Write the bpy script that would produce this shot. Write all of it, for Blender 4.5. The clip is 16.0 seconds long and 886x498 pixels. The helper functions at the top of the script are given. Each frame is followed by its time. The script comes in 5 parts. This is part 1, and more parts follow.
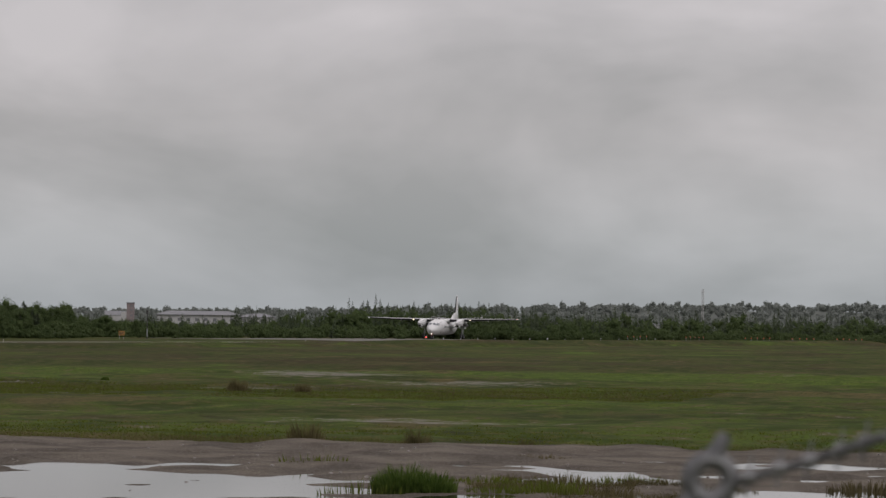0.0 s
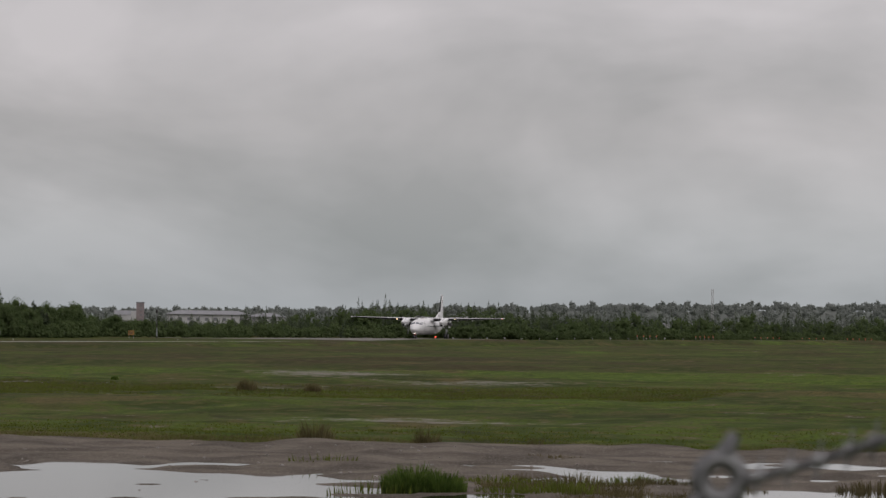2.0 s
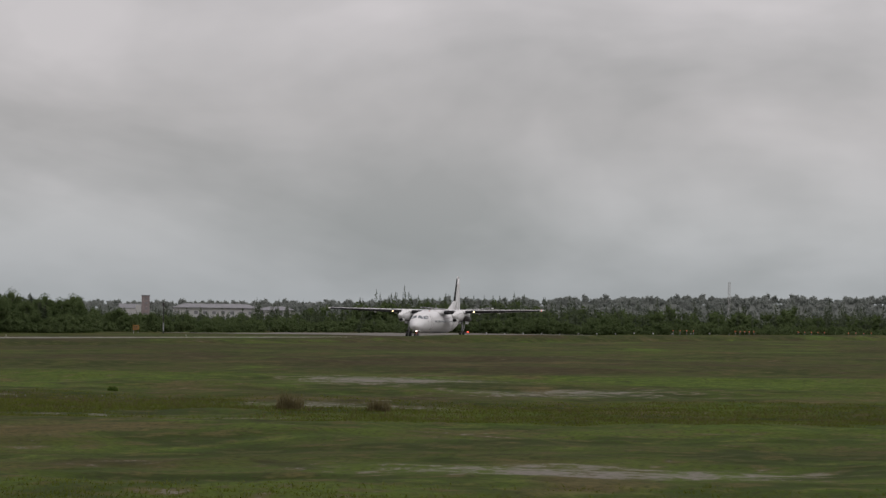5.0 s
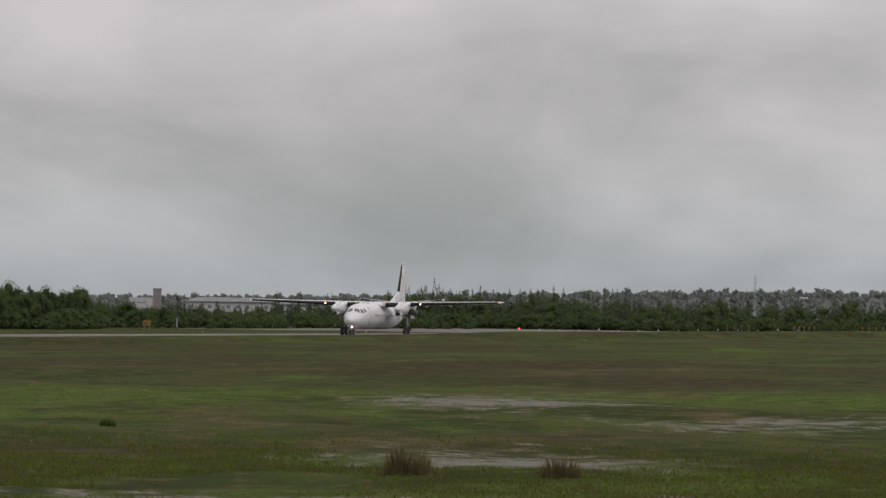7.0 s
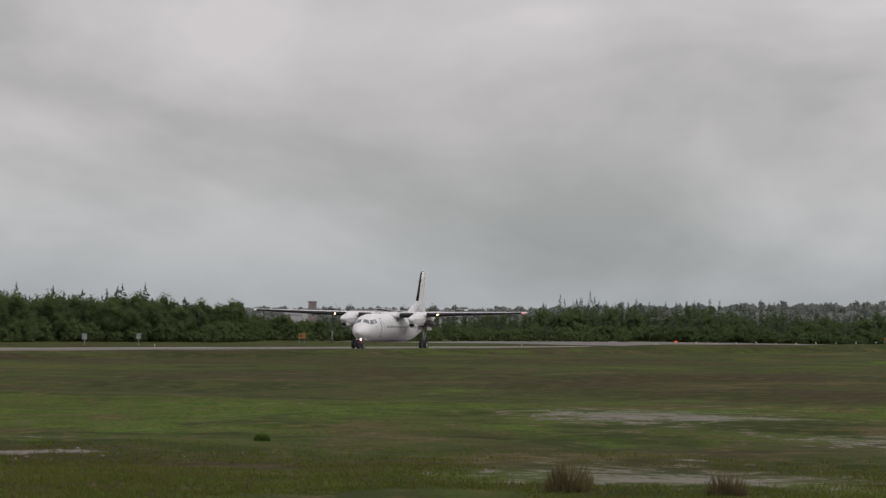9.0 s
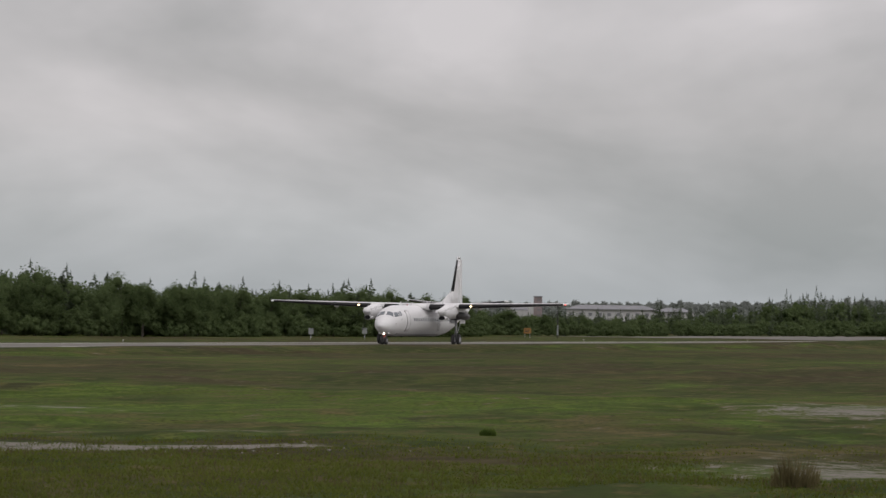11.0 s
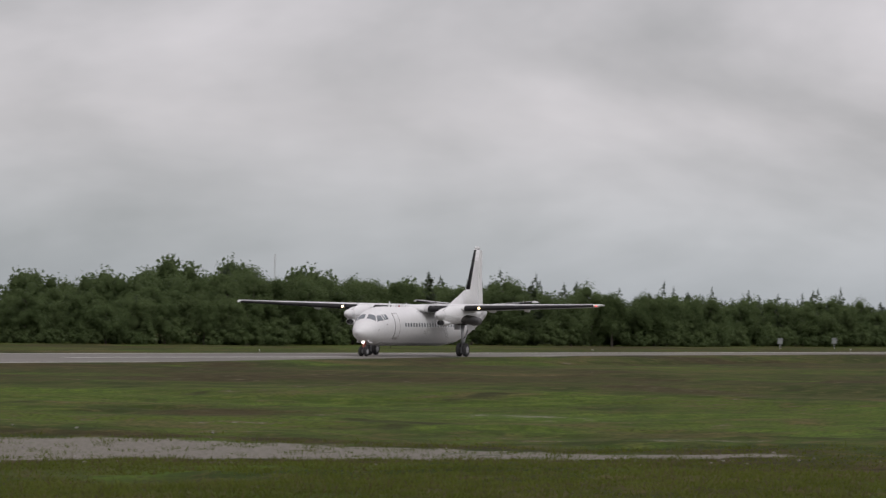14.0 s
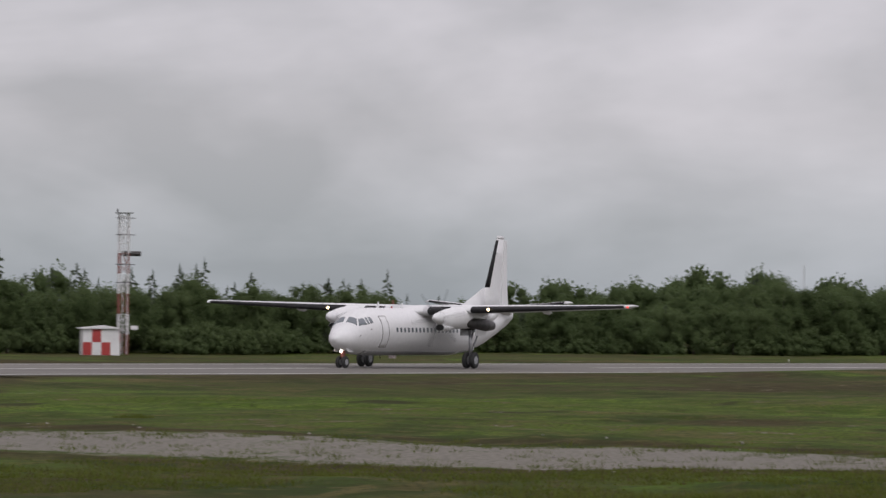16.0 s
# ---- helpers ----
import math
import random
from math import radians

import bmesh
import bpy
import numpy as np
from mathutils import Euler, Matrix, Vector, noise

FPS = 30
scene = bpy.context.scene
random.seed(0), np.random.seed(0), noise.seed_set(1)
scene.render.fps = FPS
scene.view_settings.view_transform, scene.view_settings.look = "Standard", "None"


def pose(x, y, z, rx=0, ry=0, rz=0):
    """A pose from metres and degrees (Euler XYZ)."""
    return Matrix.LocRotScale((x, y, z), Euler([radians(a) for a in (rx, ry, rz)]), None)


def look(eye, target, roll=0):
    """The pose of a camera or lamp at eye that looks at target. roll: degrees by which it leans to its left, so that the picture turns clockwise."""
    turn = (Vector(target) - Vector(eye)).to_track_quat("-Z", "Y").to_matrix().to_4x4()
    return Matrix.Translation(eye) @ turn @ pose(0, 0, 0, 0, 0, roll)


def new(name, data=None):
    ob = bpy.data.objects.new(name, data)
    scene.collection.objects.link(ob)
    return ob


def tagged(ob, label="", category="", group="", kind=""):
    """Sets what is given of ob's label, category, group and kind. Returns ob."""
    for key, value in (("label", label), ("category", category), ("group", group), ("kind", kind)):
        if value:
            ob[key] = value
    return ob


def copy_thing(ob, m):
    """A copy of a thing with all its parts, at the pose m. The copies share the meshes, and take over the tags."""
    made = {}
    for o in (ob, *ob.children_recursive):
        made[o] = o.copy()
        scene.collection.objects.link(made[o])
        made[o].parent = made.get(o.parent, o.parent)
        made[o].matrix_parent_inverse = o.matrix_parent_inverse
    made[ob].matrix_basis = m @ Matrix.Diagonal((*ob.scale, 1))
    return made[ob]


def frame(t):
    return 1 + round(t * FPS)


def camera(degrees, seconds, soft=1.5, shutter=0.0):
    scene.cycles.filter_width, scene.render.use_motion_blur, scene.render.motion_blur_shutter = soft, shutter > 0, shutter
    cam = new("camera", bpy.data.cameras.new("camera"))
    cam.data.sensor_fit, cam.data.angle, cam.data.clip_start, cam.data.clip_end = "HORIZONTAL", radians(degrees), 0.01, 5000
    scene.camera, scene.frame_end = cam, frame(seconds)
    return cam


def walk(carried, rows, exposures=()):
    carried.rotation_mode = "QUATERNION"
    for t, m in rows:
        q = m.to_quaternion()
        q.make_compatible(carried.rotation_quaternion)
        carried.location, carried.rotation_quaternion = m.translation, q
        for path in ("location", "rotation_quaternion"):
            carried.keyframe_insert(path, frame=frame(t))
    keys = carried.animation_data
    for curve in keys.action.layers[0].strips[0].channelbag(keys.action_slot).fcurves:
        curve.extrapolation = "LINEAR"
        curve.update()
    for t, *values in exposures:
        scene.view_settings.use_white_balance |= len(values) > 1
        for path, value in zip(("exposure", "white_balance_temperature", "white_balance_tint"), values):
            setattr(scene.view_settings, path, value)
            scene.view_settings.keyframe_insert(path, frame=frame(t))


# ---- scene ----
import itertools

HALF_WIDTH = 16.0


def runway_y(x):
    return 201.0 - 0.115 * (x - 302.0)


cam = camera(11.67, 16.0, 1.45, 0.25)
EYE, LEAN = 3.0, -0.80
STAND = (75.0, 70.0)      # where the camera comes to rest
HEADING = radians(15.325)  # the straight line on which it draws nearer
cam.data.dof.use_dof = True
cam.data.dof.focus_distance = 420.0
cam.data.dof.aperture_fstop = 14.0
CAMERA_ROWS = [
    (0.00, -106.00, 11.201, 0.980),
    (0.50, -106.00, 11.246, 0.975),
    (1.00, -106.00, 11.261, 0.975),
    (1.50, -106.00, 11.268, 0.974),
    (2.00, -106.00, 11.328, 0.973),
    (2.50, -106.00, 11.432, 0.958),
    (2.75, -105.96, 11.424, 0.973),
    (3.00, -105.85, 11.417, 0.988),
    (3.25, -105.67, 11.458, 0.995),
    (3.50, -105.41, 11.499, 1.003),
    (3.60, -104.74, 11.497, 0.990),
    (3.70, -102.96, 11.496, 0.977),
    (3.80, -100.07, 11.494, 0.964),
    (3.90, -96.62, 11.493, 0.951),
    (4.00, -93.17, 11.491, 0.938),
    (4.10, -89.72, 11.469, 0.930),
    (4.30, -82.82, 11.440, 0.915),
    (4.50, -75.92, 11.428, 0.899),
    (5.00, -58.67, 11.398, 0.886),
    (5.50, -41.42, 11.368, 0.882),
    (6.00, -24.17, 11.338, 0.875),
    (6.30, -14.92, 11.320, 0.859),
    (6.50, -9.99, 11.394, 0.849),
    (6.70, -6.05, 11.457, 0.831),
    (7.00, -1.97, 11.551, 0.805),
    (7.25, -0.28, 12.010, 0.818),
    (7.50, 0.00, 12.455, 0.831),
    (8.00, 0.00, 12.728, 0.890),
    (8.50, 0.00, 12.993, 0.924),
    (9.00, 0.00, 13.598, 0.946),
    (9.50, 0.00, 14.268, 0.939),
    (10.00, 0.00, 15.002, 0.902),
    (10.50, 0.00, 15.779, 0.860),
    (11.00, 0.00, 16.578, 0.837),
    (11.50, 0.00, 17.378, 0.857),
    (12.00, 0.00, 18.177, 0.921),
    (12.50, 0.00, 19.036, 0.899),
    (13.00, 0.00, 20.052, 0.900),
    (13.50, 0.00, 21.449, 0.935),
    (14.00, 0.00, 22.771, 0.880),
    (14.50, 0.00, 24.306, 0.825),
    (15.00, 0.00, 26.006, 0.789),
    (15.50, 0.00, 27.776, 0.834),
    (16.00, 0.00, 29.756, 0.921),
]
PLANE_ROWS = [
    (0.0, 771.50, 200.05, -1.61),
    (0.5, 768.49, 200.44, -1.70),
    (1.0, 765.46, 201.12, -1.79),
    (1.5, 762.47, 201.61, -1.88),
    (2.0, 758.05, 202.23, -1.96),
    (2.5, 753.67, 202.81, -2.02),
    (3.0, 713.16, 193.88, -2.23),
    (3.5, 659.73, 181.78, -2.50),
    (4.0, 619.74, 172.78, -2.82),
    (4.5, 591.17, 167.48, -3.06),
    (5.0, 573.27, 167.29, -3.14),
    (5.5, 563.31, 169.10, -3.13),
    (6.0, 557.61, 170.53, -3.09),
    (6.5, 550.85, 171.06, -2.97),
    (7.0, 542.69, 173.03, -2.76),
    (7.5, 533.80, 174.51, -2.83),
    (8.0, 523.33, 175.85, -2.84),
    (8.5, 513.23, 177.31, -2.83),
    (9.0, 503.38, 179.18, -2.76),
    (9.5, 492.99, 181.02, -2.64),
    (10.0, 482.06, 182.84, -2.49),
    (10.5, 470.49, 184.62, -2.29),
    (11.0, 458.17, 186.34, -2.03),
    (11.5, 445.00, 187.97, -1.69),
    (12.0, 430.99, 189.52, -1.28),
    (12.5, 417.54, 191.66, -0.75),
    (13.0, 400.16, 192.45, -0.62),
    (13.5, 383.94, 193.61, -0.41),
    (14.0, 368.65, 195.27, -0.07),
    (14.5, 354.09, 197.42, 0.41),
    (15.0, 336.23, 198.41, 1.09),
    (15.5, 319.39, 200.17, 2.00),
    (16.0, 303.46, 202.36, 3.09),
]
walk(cam, [(t, pose(STAND[0] + d * math.cos(HEADING), STAND[1] + d * math.sin(HEADING), EYE, 90 + pitch, LEAN, yaw - 90)) for t, d, yaw, pitch in CAMERA_ROWS],
     [(0.0, -0.12, 6500, 11.5), (4.0, -0.10, 6500, 11), (9.0, 0.0, 6500, 10.5), (12.5, 0.05, 6470, 10.5), (16.0, 0.14, 6280, 13.5)])

# ---- light: an overcast sky and a weak wide sun ----
world = bpy.data.worlds.new("overcast_sky")
scene.world = world
world.use_nodes = True
wn, wl = world.node_tree.nodes, world.node_tree.links
wn.clear()
w_out = wn.new("ShaderNodeOutputWorld")
w_bg = wn.new("ShaderNodeBackground")
w_bg.inputs["Strength"].default_value = 1.0
w_tc = wn.new("ShaderNodeTexCoord")
w_sky = wn.new("ShaderNodeTexSky")
w_sky.sky_type = 'NISHITA'
w_sky.sun_disc = False
w_sky.sun_elevation = radians(48)
w_sky.sun_rotation = radians(200)
w_scale = wn.new("ShaderNodeVectorMath")
w_scale.operation = 'SCALE'
w_scale.inputs["Scale"].default_value = 0.06
w_map = wn.new("ShaderNodeMapping")
w_map.inputs["Scale"].default_value = (8.0, 8.0, 21.0)
w_map.inputs["Location"].default_value = (0.6, 1.3, 0.2)
w_n1 = wn.new("ShaderNodeTexNoise")
w_n1.inputs["Scale"].default_value = 1.0
w_n1.inputs["Detail"].default_value = 5.0
w_n1.inputs["Roughness"].default_value = 0.5
w_n1.inputs["Distortion"].default_value = 0.4
w_ramp = wn.new("ShaderNodeValToRGB")
w_ramp.color_ramp.elements[0].position = 0.32
w_ramp.color_ramp.elements[0].color = (0.415, 0.405, 0.415, 1)
w_ramp.color_ramp.elements[1].position = 0.68
w_ramp.color_ramp.elements[1].color = (0.640, 0.608, 0.628, 1)
w_sep = wn.new("ShaderNodeSeparateXYZ")
w_grad = wn.new("ShaderNodeValToRGB")
ge = w_grad.color_ramp.elements
ge[0].position, ge[0].color = 0.0, (0.66, 0.74, 0.75, 1)
ge[1].position, ge[1].color = 1.0, (1.7, 1.65, 1.65, 1)
for p, c in ((0.02, (0.80, 0.86, 0.85, 1)), (0.045, (0.98, 0.99, 0.97, 1)), (0.2, (1.1, 1.08, 1.08, 1))):
    e = ge.new(p)
    e.color = c
w_mul = wn.new("ShaderNodeMixRGB")
w_mul.blend_type = 'MULTIPLY'
w_mul.inputs[0].default_value = 1.0
w_mix = wn.new("ShaderNodeMixRGB")
w_mix.inputs[0].default_value = 0.92
wl.new(w_tc.outputs["Generated"], w_map.inputs["Vector"])
wl.new(w_map.outputs["Vector"], w_n1.inputs["Vector"])
w_map2 = wn.new("ShaderNodeMapping")
w_map2.inputs["Scale"].default_value = (21.0, 21.0, 40.0)
w_n2 = wn.new("ShaderNodeTexNoise")
w_n2.inputs["Scale"].default_value = 1.0
w_n2.inputs["Detail"].default_value = 4.0
w_add = wn.new("ShaderNodeMath")
w_add.operation = 'MULTIPLY_ADD'
w_add.inputs[1].default_value = 0.42
w_sub = wn.new("ShaderNodeMath")
w_sub.operation = 'SUBTRACT'
w_sub.inputs[1].default_value = 0.21
wl.new(w_tc.outputs["Generated"], w_map2.inputs["Vector"])
wl.new(w_map2.outputs["Vector"], w_n2.inputs["Vector"])
wl.new(w_n2.outputs["Fac"], w_add.inputs[0])
wl.new(w_n1.outputs["Fac"], w_add.inputs[2])
wl.new(w_add.outputs[0], w_sub.inputs[0])
wl.new(w_sub.outputs[0], w_ramp.inputs["Fac"])
wl.new(w_tc.outputs["Generated"], w_sep.inputs[0])
wl.new(w_sep.outputs["Z"], w_grad.inputs["Fac"])
wl.new(w_ramp.outputs["Color"], w_mul.inputs[1])
wl.new(w_grad.outputs["Color"], w_mul.inputs[2])
wl.new(w_sky.outputs["Color"], w_scale.inputs[0])
wl.new(w_scale.outputs[0], w_mix.inputs[1])
w_side = wn.new("ShaderNodeMapRange")      # the cloud thins slowly towards the south
w_side.inputs["From Min"].default_value = 0.04
w_side.inputs["From Max"].default_value = 0.24
w_side.inputs["To Min"].default_value = 1.13
w_side.inputs["To Max"].default_value = 1.0
w_thin = wn.new("ShaderNodeVectorMath")
w_thin.operation = 'SCALE'
wl.new(w_sep.outputs["Y"], w_side.inputs["Value"])
wl.new(w_mul.outputs["Color"], w_thin.inputs[0])
wl.new(w_side.outputs["Result"], w_thin.inputs["Scale"])
wl.new(w_thin.outputs[0], w_mix.inputs[2])
wl.new(w_mix.outputs["Color"], w_bg.inputs["Color"])
wl.new(w_bg.outputs[0], w_out.inputs["Surface"])

sun = new("sun", bpy.data.lights.new("sun", 'SUN'))
sun.data.energy = 0.8
sun.data.angle = radians(25)
sun.data.color = (1.0, 0.97, 0.93)
sun.matrix_world = look((0, 0, 100), (60, 75, 0))


# ---- materials ----
def material(name, rough=0.6, metal=0.0):
    m = bpy.data.materials.new(name)
    m.use_nodes = True
    b = m.node_tree.nodes["Principled BSDF"]
    b.inputs["Roughness"].default_value = rough
    b.inputs["Metallic"].default_value = metal
    return m, m.node_tree.nodes, m.node_tree.links, b


def varied(name, dark, light, scale, rough=0.6, metal=0.0, bump=0.0, fine=8.0, coord="Object", island=False, strength=1.0):
    """Two scales of noise between two colours, with a little relief."""
    m, n, l, b = material(name, rough, metal)
    tc = n.new("ShaderNodeTexCoord")
    a = n.new("ShaderNodeTexNoise")
    a.inputs["Scale"].default_value = scale
    a.inputs["Detail"].default_value = 4
    c = n.new("ShaderNodeTexNoise")
    c.inputs["Scale"].default_value = scale * fine
    c.inputs["Detail"].default_value = 3
    l.new(tc.outputs[coord], a.inputs["Vector"])
    l.new(tc.outputs[coord], c.inputs["Vector"])
    add = n.new("ShaderNodeMath")
    add.operation = 'ADD'
    l.new(a.outputs["Fac"], add.inputs[0])
    l.new(c.outputs["Fac"], add.inputs[1])
    last = add
    if island:
        g = n.new("ShaderNodeNewGeometry")
        k = n.new("ShaderNodeMath")
        k.operation = 'MULTIPLY_ADD'
        k.inputs[1].default_value = 0.12
        l.new(g.outputs["Random Per Island"], k.inputs[0])
        l.new(add.outputs[0], k.inputs[2])
        o = n.new("ShaderNodeObjectInfo")
        k2 = n.new("ShaderNodeMath")
        k2.operation = 'MULTIPLY_ADD'
        k2.inputs[1].default_value = 0.26
        l.new(o.outputs["Random"], k2.inputs[0])
        l.new(k.outputs[0], k2.inputs[2])
        last = n.new("ShaderNodeMath")
        last.operation = 'SUBTRACT'
        last.inputs[1].default_value = 0.19
        l.new(k2.outputs[0], last.inputs[0])
    r = n.new("ShaderNodeMapRange")
    r.inputs["From Min"].default_value = 0.7
    r.inputs["From Max"].default_value = 1.3
    l.new(last.outputs[0], r.inputs["Value"])
    mix = n.new("ShaderNodeMixRGB")
    mix.inputs[1].default_value = (*dark, 1)
    mix.inputs[2].default_value = (*light, 1)
    l.new(r.outputs["Result"], mix.inputs[0])
    l.new(mix.outputs["Color"], b.inputs["Base Color"])
    if bump:
        bp = n.new("ShaderNodeBump")
        bp.inputs["Strength"].default_value = strength
        bp.inputs["Distance"].default_value = bump
        l.new(c.outputs["Fac"], bp.inputs["Height"])
        l.new(bp.outputs["Normal"], b.inputs["Normal"])
    return m


def matte(m, level=0.08):
    m.node_tree.nodes["Principled BSDF"].inputs["Specular IOR Level"].default_value = level
    return m


def leafy_shine(m, amount=0.55):
    """Thin leaves pass part of the light on."""
    n, l = m.node_tree.nodes, m.node_tree.links
    b = n["Principled BSDF"]
    tr = n.new("ShaderNodeBsdfTranslucent")
    l.new(b.inputs["Base Color"].links[0].from_socket, tr.inputs["Color"])
    mx = n.new("ShaderNodeMixShader")
    mx.inputs[0].default_value = amount
    l.new(b.outputs[0], mx.inputs[1])
    l.new(tr.outputs[0], mx.inputs[2])
    l.new(mx.outputs[0], n["Material Output"].inputs["Surface"])
    return m


def glowing(name, colour, power):
    m, n, l, b = material(name, 0.3)
    b.inputs["Base Color"].default_value = (*colour, 1)
    b.inputs["Emission Color"].default_value = (*colour, 1)
    b.inputs["Emission Strength"].default_value = power
    return m


M_WHITE = varied("white_aircraft_paint", (0.63, 0.635, 0.635), (0.72, 0.725, 0.72), 0.35, 0.32, 0, 0.0, 14)
M_BELLY = varied("darker_grey_belly_paint", (0.30, 0.30, 0.31), (0.48, 0.48, 0.49), 0.5, 0.45, 0, 0.0, 10)
M_BOOT = matte(varied("black_deicing_rubber", (0.010, 0.010, 0.011), (0.024, 0.024, 0.024), 1.5, 0.6), 0.2)
M_GREYMETAL = varied("bare_aluminium", (0.30, 0.31, 0.32), (0.48, 0.48, 0.49), 2.0, 0.4, 0.6)
M_DARKMETAL = varied("sooty_exhaust_metal", (0.03, 0.03, 0.03), (0.10, 0.095, 0.09), 2.0, 0.5, 0.6)
M_TYRE = varied("tyre_rubber", (0.012, 0.012, 0.012), (0.03, 0.03, 0.03), 4.0, 0.75)
M_GLASS, _n, _l, _b = material("cockpit_glass", 0.06)
# Part of the sky's reflection is put into this blue-grey base.
_b.inputs["Base Color"].default_value = (0.13, 0.15, 0.165, 1)
_b.inputs["Specular IOR Level"].default_value = 0.9
M_LINE = varied("door_seam", (0.10, 0.09, 0.09), (0.2, 0.18, 0.18), 3.0, 0.6)
M_LAMP_WARM = glowing("warm_landing_lamp", (1.0, 0.76, 0.42), 4.5)
M_LAMP_WHITE = glowing("white_taxi_lamp", (1.0, 0.90, 0.78), 4.0)
M_LAMP_RED = glowing("red_lamp", (1.0, 0.09, 0.05), 1.6)
M_LAMP_ORANGE = glowing("amber_lamp", (0.7, 0.18, 0.08), 0.16)
M_BLUR, _n, _l, _b = material("spinning_blade", 0.5)
_b.inputs["Base Color"].default_value = (0.05, 0.05, 0.05, 1)
_b.inputs["Alpha"].default_value = 0.10
M_RUNWAY = matte(varied("wet_asphalt", (0.104, 0.099, 0.087), (0.172, 0.163, 0.145), 0.05, 0.65, 0, 0.004, 40), 0.10)
M_PAINTLINE = varied("worn_white_runway_paint", (0.24, 0.23, 0.21), (0.58, 0.57, 0.54), 0.3, 0.5, 0, 0, 12)
# A thin haze over the woods is put into these lighter greens.
M_LEAF = leafy_shine(matte(varied("broadleaf_foliage", (0.088, 0.126, 0.050), (0.122, 0.163, 0.068), 0.35, 0.6, 0, 0, 9, "Object", True)))
M_NEEDLE = leafy_shine(matte(varied("spruce_needles", (0.066, 0.088, 0.052), (0.100, 0.126, 0.074), 0.4, 0.65, 0, 0, 9, "Object", True)))
# Rain haze over the far trees is put into this pale grey.
M_HAZE = leafy_shine(matte(varied("haze_tinted_woods", (0.250, 0.275, 0.250), (0.300, 0.325, 0.298), 0.03, 0.9, 0, 0, 9, "Object", True)))
M_BARK = matte(varied("grey_bark", (0.05, 0.042, 0.035), (0.13, 0.115, 0.10), 2.0, 0.85, 0, 0.01))
# Lighter than the ground: light lost between blades is put into the colour.
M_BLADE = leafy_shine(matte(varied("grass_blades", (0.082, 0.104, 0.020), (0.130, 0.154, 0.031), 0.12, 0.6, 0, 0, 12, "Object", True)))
M_STRAW = leafy_shine(matte(varied("dry_straw_grass", (0.075, 0.064, 0.030), (0.185, 0.160, 0.078), 0.25, 0.7, 0, 0, 12, "Object", True)))
M_RUSH = leafy_shine(matte(varied("green_rushes", (0.045, 0.080, 0.015), (0.14, 0.20, 0.045), 0.8, 0.55, 0, 0, 9, "Object", True)))
M_CONCRETE = varied("weathered_concrete", (0.19, 0.155, 0.155), (0.29, 0.245, 0.245), 0.3, 0.8)
# Distance haze is put into the next two wall and roof colours.
M_PALEWALL = varied("haze_paled_cladding", (0.38, 0.385, 0.385), (0.48, 0.48, 0.475), 0.2, 0.7)
M_ROOF = varied("haze_lightened_roof_sheet", (0.16, 0.165, 0.175), (0.22, 0.224, 0.235), 0.3, 0.6)
M_DARKPANE = varied("dull_window_pane", (0.13, 0.14, 0.15), (0.2, 0.2, 0.21), 0.5, 0.3)
M_REDPAINT = varied("red_paint", (0.30, 0.030, 0.028), (0.43, 0.05, 0.045), 1.0, 0.5)
M_WHITEPAINT = varied("white_paint", (0.62, 0.62, 0.62), (0.78, 0.78, 0.77), 1.0, 0.5)
M_RUST = varied("faded_red_lattice", (0.20, 0.06, 0.045), (0.30, 0.10, 0.075), 1.5, 0.6)
M_GALV = varied("galvanised_steel", (0.12, 0.122, 0.125), (0.24, 0.242, 0.245), 12.0, 0.55, 0.5)
M_YELLOW = varied("yellow_sign_face", (0.22, 0.11, 0.025), (0.30, 0.155, 0.04), 2.0, 0.5)
M_BLACK = varied("black_sign_bars", (0.02, 0.02, 0.02), (0.04, 0.04, 0.04), 2.0, 0.6)
M_GREYBOX = varied("grey_cabinet_paint", (0.20, 0.215, 0.21), (0.30, 0.315, 0.31), 1.0, 0.5)
M_STONE = matte(varied("pale_stones", (0.10, 0.09, 0.08), (0.34, 0.32, 0.30), 1.5, 0.85, 0, 0, 5, "Object", True))
M_WATER, _n, _l, _b = material("still_puddle_water", 0.03)
_b.inputs["Base Color"].default_value = (0.035, 0.032, 0.028, 1)
_b.inputs["IOR"].default_value = 1.33
_b.inputs["Specular IOR Level"].default_value = 0.8
_tc = _n.new("ShaderNodeTexCoord")
_nz = _n.new("ShaderNodeTexNoise")
_nz.inputs["Scale"].default_value = 3.0
_bp = _n.new("ShaderNodeBump")
_bp.inputs["Strength"].default_value = 0.04
_bp.inputs["Distance"].default_value = 0.01
_l.new(_tc.outputs["Object"], _nz.inputs["Vector"])
_l.new(_nz.outputs["Fac"], _bp.inputs["Height"])
_l.new(_bp.outputs["Normal"], _b.inputs["Normal"])


